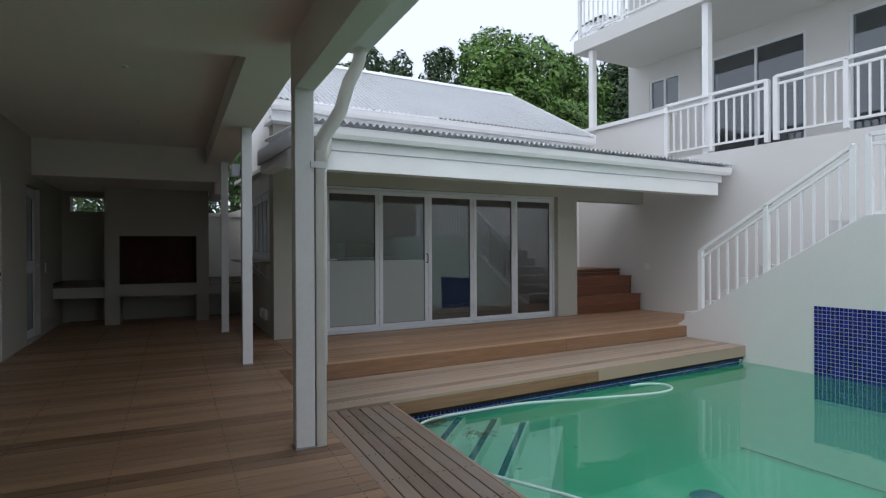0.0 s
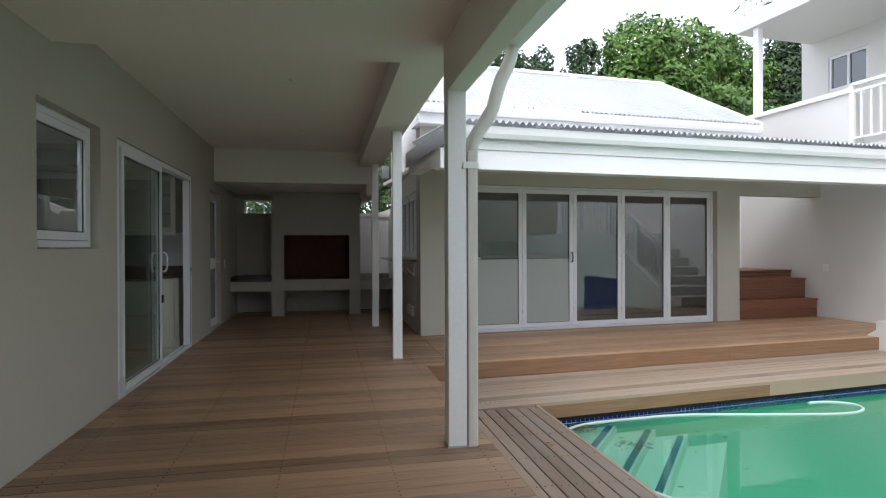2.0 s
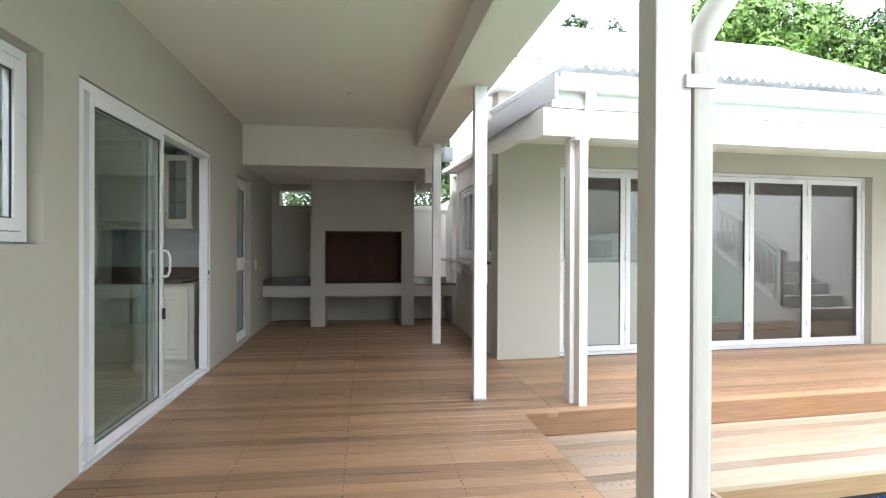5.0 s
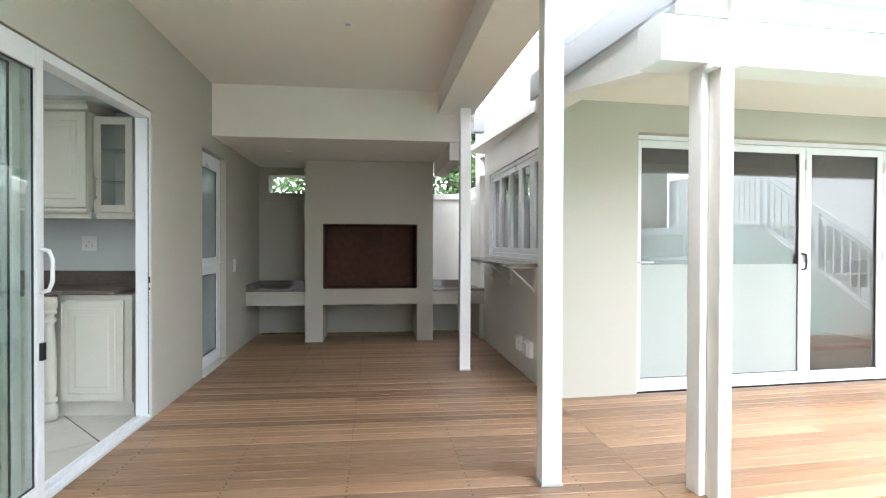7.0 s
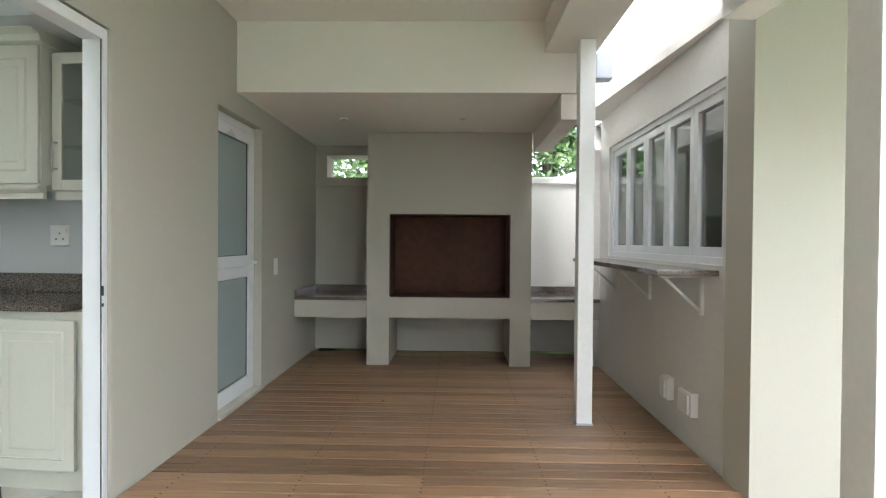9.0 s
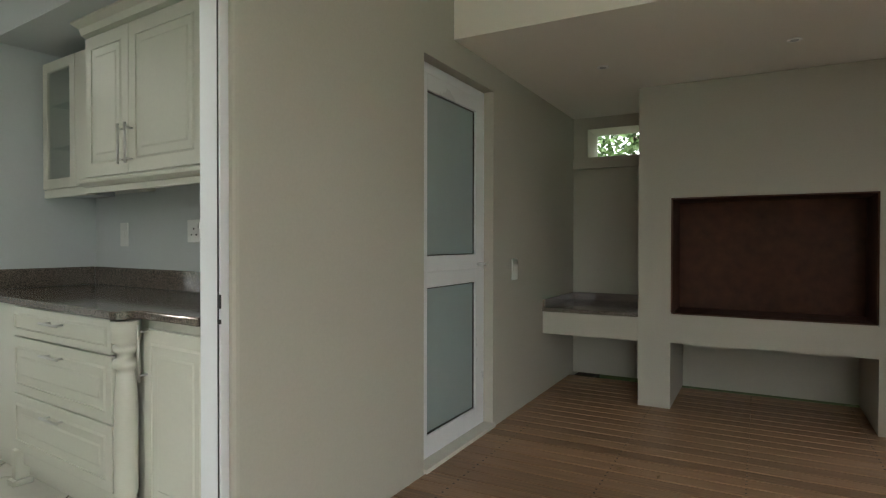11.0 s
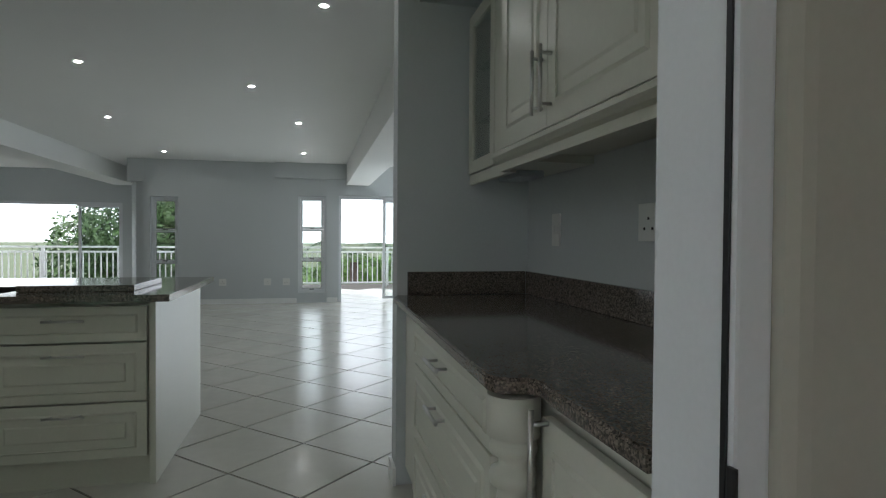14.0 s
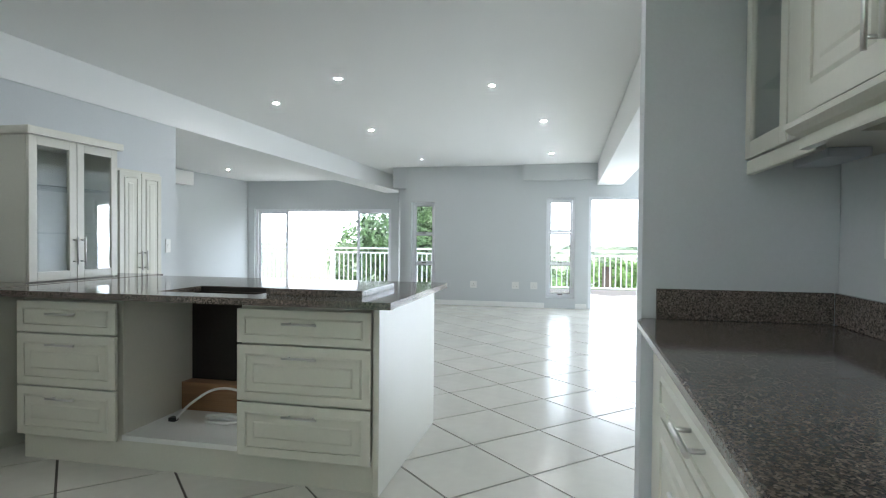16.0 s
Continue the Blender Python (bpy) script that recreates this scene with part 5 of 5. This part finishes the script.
def leafy_tree(m, blobs, trunk_h, material, label, seed, leaf=0.11, count=9000, trunk_r=0.16):
    """Trunk with limbs and a crown of single leaves set round several uneven lobes (x, y, z, rx, rz)."""
    r = random.Random(seed)
    t = thing("tree", m, label, "tree", "trees behind the cottage")
    wood_bm = [tube([(0, 0, -0.3), (0.05, 0.03, trunk_h * 0.5), (0, 0.05, trunk_h)], trunk_r, 8)]
    for b in blobs:
        wood_bm.append(tube([(0, 0.05, trunk_h * 0.8), (b[0] * 0.5, b[1] * 0.5, (trunk_h + b[2]) / 2), (b[0], b[1], b[2])], trunk_r * 0.35, 6))
    part("trunk", merged(*wood_bm), BARK, t)
    verts, faces = [], []
    total = sum(b[3] ** 2 for b in blobs)
    for b in blobs:
        for _ in range(int(count * b[3] ** 2 / total)):
            d = Vector((r.gauss(0, 1), r.gauss(0, 1), r.gauss(0, 1))).normalized()
            lump = 1 + 0.30 * noise.noise(d * 2.3 + Vector((seed, b[0], b[2]))) + 0.18 * noise.noise(d * 6.0 + Vector((b[1], seed, 0)))
            f = lump * (1 - abs(r.gauss(0, 0.13)))
            p = Vector((b[0] + d.x * b[3] * f, b[1] + d.y * b[3] * f, b[2] + d.z * b[4] * f))
            n = (d + Vector((r.uniform(-1, 1), r.uniform(-1, 1), r.uniform(-0.4, 1.2))) * 0.9).normalized()
            a = n.orthogonal().normalized()
            c = n.cross(a)
            ang = r.uniform(0, 6.28)
            e1 = math.cos(ang) * a + math.sin(ang) * c
            e2 = n.cross(e1)
            s = leaf * r.uniform(0.6, 1.35)
            k = len(verts)
            verts += [p - e1 * s, p + e2 * s * 0.45 + n * s * 0.1, p + e1 * s, p - e2 * s * 0.45 + n * s * 0.1]
            faces.append((k, k + 1, k + 2, k + 3))
    me = bpy.data.meshes.new("crown")
    me.from_pydata([tuple(v) for v in verts], [], faces)
    me.materials.append(material)
    o = new("crown", me)
    o.parent = t
    return t


leafy_tree(YARD @ pose(10.2, 7.8, 1.2), [(-1.2, 0, 6.0, 1.2, 1.05), (-1.7, 0.2, 4.7, 1.0, 1.2), (0.6, 0, 5.7, 1.5, 1.4), (1.9, -0.2, 5.3, 1.3, 1.3), (-0.6, -0.4, 4.2, 1.6, 1.3), (0.6, -0.6, 3.4, 2.3, 1.4)], 3.0, LEAF, "broad bushy bright green tree behind the cottage roof", 3, 0.085, 44000)
leafy_tree(YARD @ pose(14.6, 7.5, 1.2), [(0, 0, 5.0, 1.7, 1.6), (1.6, 0, 5.4, 1.7, 1.7), (-0.8, 0.2, 4.0, 1.7, 1.4), (0.4, 0.1, 6.2, 1.2, 1.1), (3.0, 0.4, 5.0, 1.7, 1.9)], 3.0, LEAF_DARK, "dense dark green tree under the balcony", 7, 0.09, 30000)
leafy_tree(YARD @ pose(7.15, 7.9, 1.2), [(0, 0, 5.5, 0.45, 0.7), (0.2, 0.2, 6.05, 0.32, 0.38), (-0.35, 0, 4.95, 0.5, 0.5), (0.4, 0, 4.8, 0.5, 0.5), (-0.3, 0.1, 5.75, 0.28, 0.4)], 4.4, LEAF_DARK, "slim sparse tree against the sky", 11, 0.075, 2600, 0.06)
leafy_tree(YARD @ pose(5.2, 7.7, 1.2), [(-0.65, 0, 5.35, 0.42, 0.5), (0.0, 0.1, 5.0, 0.55, 0.5), (0.55, 0.2, 5.4, 0.32, 0.5), (-1.1, 0, 4.7, 0.55, 0.5), (0.35, 0, 4.6, 0.5, 0.45)], 3.8, LEAF_DARK, "sparse grey-green tree behind the roof ridge", 13, 0.075, 4200, 0.06)
leafy_tree(pose(1.6, 14.2, 0), [(0, 0, 2.6, 1.5, 1.5), (-1.6, 0.2, 2.4, 1.2, 1.2), (1.2, 0.0, 3.2, 1.3, 1.3), (0.4, 0.2, 4.2, 1.4, 1.2), (-3.0, 0.3, 2.5, 1.2, 1.2)], 1.6, LEAF_MID, "leafy green shrub behind the garden wall", 17, 0.05, 60000)
leafy_tree(KITCHEN @ pose(-18.5, -5.6, -3.0), [(0, 0, 4.2, 1.6, 1.5), (0.4, 1.3, 3.6, 1.3, 1.3), (0.2, -1.1, 3.4, 1.3, 1.4), (0.2, 2.6, 4.2, 1.3, 1.4), (0.1, 1.4, 5.0, 1.4, 1.2)], 2.4, LEAF_MID, "light green tree beyond the far balcony", 19, 0.08, 26000)
leafy_tree(KITCHEN @ pose(-18.0, 1.0, -3.4), [(0, 0, 3.2, 1.3, 0.8), (0, 1.8, 3.3, 1.2, 0.8), (0, -1.6, 2.8, 1.2, 0.8)], 2.2, LEAF, "garden greenery below the far balcony", 23, 0.10, 7000)


def palm(m, height, label):
    t = thing("palm_tree", m, label, "palm tree")
    part("trunk", tube([(0, 0, 0), (0.1, 0, height * 0.6), (0, 0, height)], 0.13, 8), BARK, t)
    r = random.Random(29)
    for k in range(16):
        a, droop = 2 * math.pi * k / 16 + r.uniform(-0.2, 0.2), r.uniform(0.3, 1.0)
        verts, faces = [], []
        for i in range(26):
            f = i / 25
            rad, z = 1.7 * f, height + 0.9 * math.sin(f * 2.2) - droop * 1.6 * f * f
            c = Vector((rad * math.cos(a), rad * math.sin(a), z))
            side = Vector((-math.sin(a), math.cos(a), -0.5))
            for sgn in (-1, 1):
                tip = c + Vector((side.x * sgn, side.y * sgn, -0.35)) * 0.36 * math.sin(0.3 + 2.6 * f)
                k0 = len(verts)
                along = Vector((math.cos(a), math.sin(a), 0)) * 0.022
                verts += [c - along, c + along, tip + along * 3]
                faces.append((k0, k0 + 1, k0 + 2))
        me = bpy.data.meshes.new("frond")
        me.from_pydata([tuple(v) for v in verts], [], faces)
        me.materials.append(LEAF_DARK)
        o = new("frond", me)
        o["kind"] = "stuff"
        o.parent = t
    return t


palm(YARD @ pose(15.1, 8.25, 1.2), 8.2, "tall palm behind the balcony house")
palm(KITCHEN @ pose(-16.5, 0.9, -3.0), 3.4, "palm crown beyond the balcony railing")

# ---- deck boards ----
deck_bed = setting("deck", boxes((WX, 1.28, -4.0, 11.5, -0.30, -0.035), (1.28, 1.56, 6.05, 11.5, -0.30, -0.035)), DARK, "oiled hardwood verandah deck")
porch_deck = setting("deck_porch", boxes((-0.45, WU, -1.90, 1.8, -0.30, -0.035)), DARK, "oiled hardwood porch deck", YARD)
tread_far = setting("deck_step", boxes((-0.42, SU, -2.95, -1.93, -0.36, PZ - 0.028)), DARK, "weathered hardwood step along the pool", POOLSIDE)
tread_left = setting("deck_edge", boxes((1.305, 2.08, -4.0, 4.90, -0.36, PZ - 0.028)), DARK, "weathered hardwood boards along the pool edge")

plank_meshes = {}


def plank(parent, x, y, z, length, width, material, turn=0.0, thick=0.03):
    key = (round(length, 2), width, material.name)
    if key not in plank_meshes:
        bm = boxes((0, length, -width / 2, width / 2, -thick, 0))
        bmesh.ops.bevel(bm, geom=[e for e in bm.edges if e.verts[0].co.z > -1e-4 and e.verts[1].co.z > -1e-4], offset=0.0022, segments=1, affect="EDGES")
        plank_meshes[key] = mesh_from("plank", bm, material)
    o = new("plank", plank_meshes[key])
    o.parent = parent
    o.matrix_basis = pose(x, y, z, 0, 0, turn)
    return o


rb = random.Random(41)
heads = bmesh.new()


def board_row(parent, x0, x1, y, z, width, material, joints):
    cuts = [x0, *([rb.choice(joints)] if joints and rb.random() < 0.15 else []), x1]
    for a, b in zip(cuts, cuts[1:]):
        plank(parent, a + 0.0006, y, z - rb.random() * 0.0012, b - a - 0.0012, width, material)


STEP = 0.108
for k in range(int((11.45 + 1.0) / STEP)):
    y = -1.0 + STEP * k
    end = 1.30 if y < 5.99 else 1.555
    board_row(deck_bed, WX + 0.004, end, y, 0.0, 0.1012, DECK, (-0.55, 0.05, 0.65))
    for x in (-1.15, -0.55, 0.05, 0.65, 1.2):
        for s in (-0.022, 0.022):
            add_box(heads, x - 0.0045, x + 0.0045, y + s - 0.0045, y + s + 0.0045, -0.004, 0.0007)
sc = part("screw_heads", heads, SCREW, deck_bed)
sc["kind"] = "stuff"
for k in range(33):
    v = -1.868 + STEP * k
    board_row(porch_deck, (-0.44 if v < -1.8 else -0.013 + 0.0875 * v) if v < 0.06 else 5.345, WU - 0.01, v, 0.0003, 0.1012, DECK, (1.4, 2.6, 3.35, 4.6))
for k in range(10):
    v = -2.935 + STEP * k
    board_row(tread_far, -0.262 + 0.0876 * v, SU - 0.01, v, PZ, 0.1012, DECK_WORN, (1.5, 2.7, 3.3, 4.4))
for k in range(8):
    x = 1.36 + 0.0965 * k
    plank(tread_left, x, -1.0, PZ + 0.001, 2.95, 0.0885, EDGE_WOOD, 90)
    plank(tread_left, x, 1.953, PZ, 2.93, 0.0885, EDGE_WOOD, 90)
edge_heads = bmesh.new()
for k in range(8):
    x = 1.36 + 0.0965 * k
    for i in range(15):
        y = -0.75 + 0.45 * i + rb.uniform(-0.012, 0.012)
        for s in (-0.022, 0.022):
            add_box(edge_heads, x + s - 0.0045, x + s + 0.0045, y - 0.0045, y + 0.0045, PZ - 0.004, PZ + 0.0017)
sc = part("screw_heads", edge_heads, SCREW, tread_left)
sc["kind"] = "stuff"
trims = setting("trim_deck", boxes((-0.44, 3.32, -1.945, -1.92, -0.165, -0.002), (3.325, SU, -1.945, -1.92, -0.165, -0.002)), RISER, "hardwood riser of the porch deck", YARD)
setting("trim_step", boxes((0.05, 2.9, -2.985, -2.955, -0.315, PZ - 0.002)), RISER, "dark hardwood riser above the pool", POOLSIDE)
setting("trim_step_far", boxes((2.905, SU, -2.985, -2.955, -0.315, PZ - 0.002)), DECK_WORN, "hardwood riser above the pool", POOLSIDE)
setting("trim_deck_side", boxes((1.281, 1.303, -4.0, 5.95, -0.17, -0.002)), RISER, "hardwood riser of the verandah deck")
setting("trim_edge_side", boxes((2.085, 2.11, -4.0, 4.95, -0.315, PZ - 0.002)), DECK_WORN, "hardwood edge above the pool")
setting("deck_under", boxes((1.95, 2.105, -4.0, 5.0, -1.7, -0.32)), POOL_WHITE, "pool wall under the deck edge")

# dry leaves blown onto the deck
litter = bmesh.new()
rl = random.Random(77)
for x, y in ((1.12, 8.6), (1.25, 8.75), (1.2, 3.75), (0.7, 7.6), (1.45, 7.5), (0.2, 8.2), (1.6, 4.6), (1.75, 3.9), (-0.4, 9.4), (1.9, 5.2), (1.1, 9.5), (0.95, 10.1)):
    for _ in range(rl.randint(1, 3)):
        px, py, a, s = x + rl.uniform(-0.1, 0.1), y + rl.uniform(-0.1, 0.1), rl.uniform(0, 6.28), rl.uniform(0.012, 0.03)
        z = (0.004 if px < 1.28 or py > 6.1 else PZ + 0.004)
        c, d = math.cos(a), math.sin(a)
        q = [litter.verts.new((px + s * (c * u - d * v), py + s * (d * u + c * v), z + h * s)) for u, v, h in ((-1, 0, 0), (-0.2, 0.4, 0.3), (1, 0, 0.1), (-0.2, -0.4, 0.25))]
        litter.faces.new(q)
tagged(new("dry_leaves", mesh_from("dry_leaves", litter, CARD)), "a few dry brown leaves on the deck", "leaves", "", "stuff")

# ---- floor tiles of the room, laid diagonally ----
room_floor = bpy.data.objects["floor_room"]
ts = 0.50
tile_me = mesh_from("tile", boxes((-ts / 2 + 0.006, ts / 2 - 0.006, -ts / 2 + 0.006, ts / 2 - 0.006, -0.008, 0), bevel=0.0), TILE)
far_tiles = bmesh.new()
rows_of = []
for i in range(-40, 41):
    for j in range(-40, 41):
        x = (i - j) * ts / math.sqrt(2) + 0.12
        y = (i + j) * ts / math.sqrt(2) + 0.02
        if -12.3 < x < 0.5 and -7.6 < y < 4.0:
            rows_of.append((x, y))
edge_normal, edge_at = Vector((0.9962, 0.0872, 0)), 0.155      # inner face of the house wall
for x, y in rows_of:
    m = pose(x, y, FLOOR_Z, 0, 0, 45)
    reach = edge_normal.x * x + edge_normal.y * y - edge_at
    if reach > 0.36:
        continue
    if reach > -0.36:
        bm = boxes((-ts / 2 + 0.006, ts / 2 - 0.006, -ts / 2 + 0.006, ts / 2 - 0.006, -0.008, 0))
        bmesh.ops.transform(bm, matrix=m, verts=bm.verts[:])
        bmesh.ops.bisect_plane(bm, geom=bm.verts[:] + bm.edges[:] + bm.faces[:], plane_co=edge_normal * edge_at, plane_no=edge_normal, clear_outer=True)
        part("tile", bm, TILE, room_floor)
    elif x > -8.5 and y > -3.3 and y < 2.6:
        o = new("tile", tile_me)
        o.parent = room_floor
        o.matrix_basis = m
    else:
        add_box(far_tiles, -ts / 2 + 0.006, ts / 2 - 0.006, -ts / 2 + 0.006, ts / 2 - 0.006, -0.008, 0, m)
ft = part("further_tiles", far_tiles, TILE, room_floor)
ft["kind"] = "stuff"
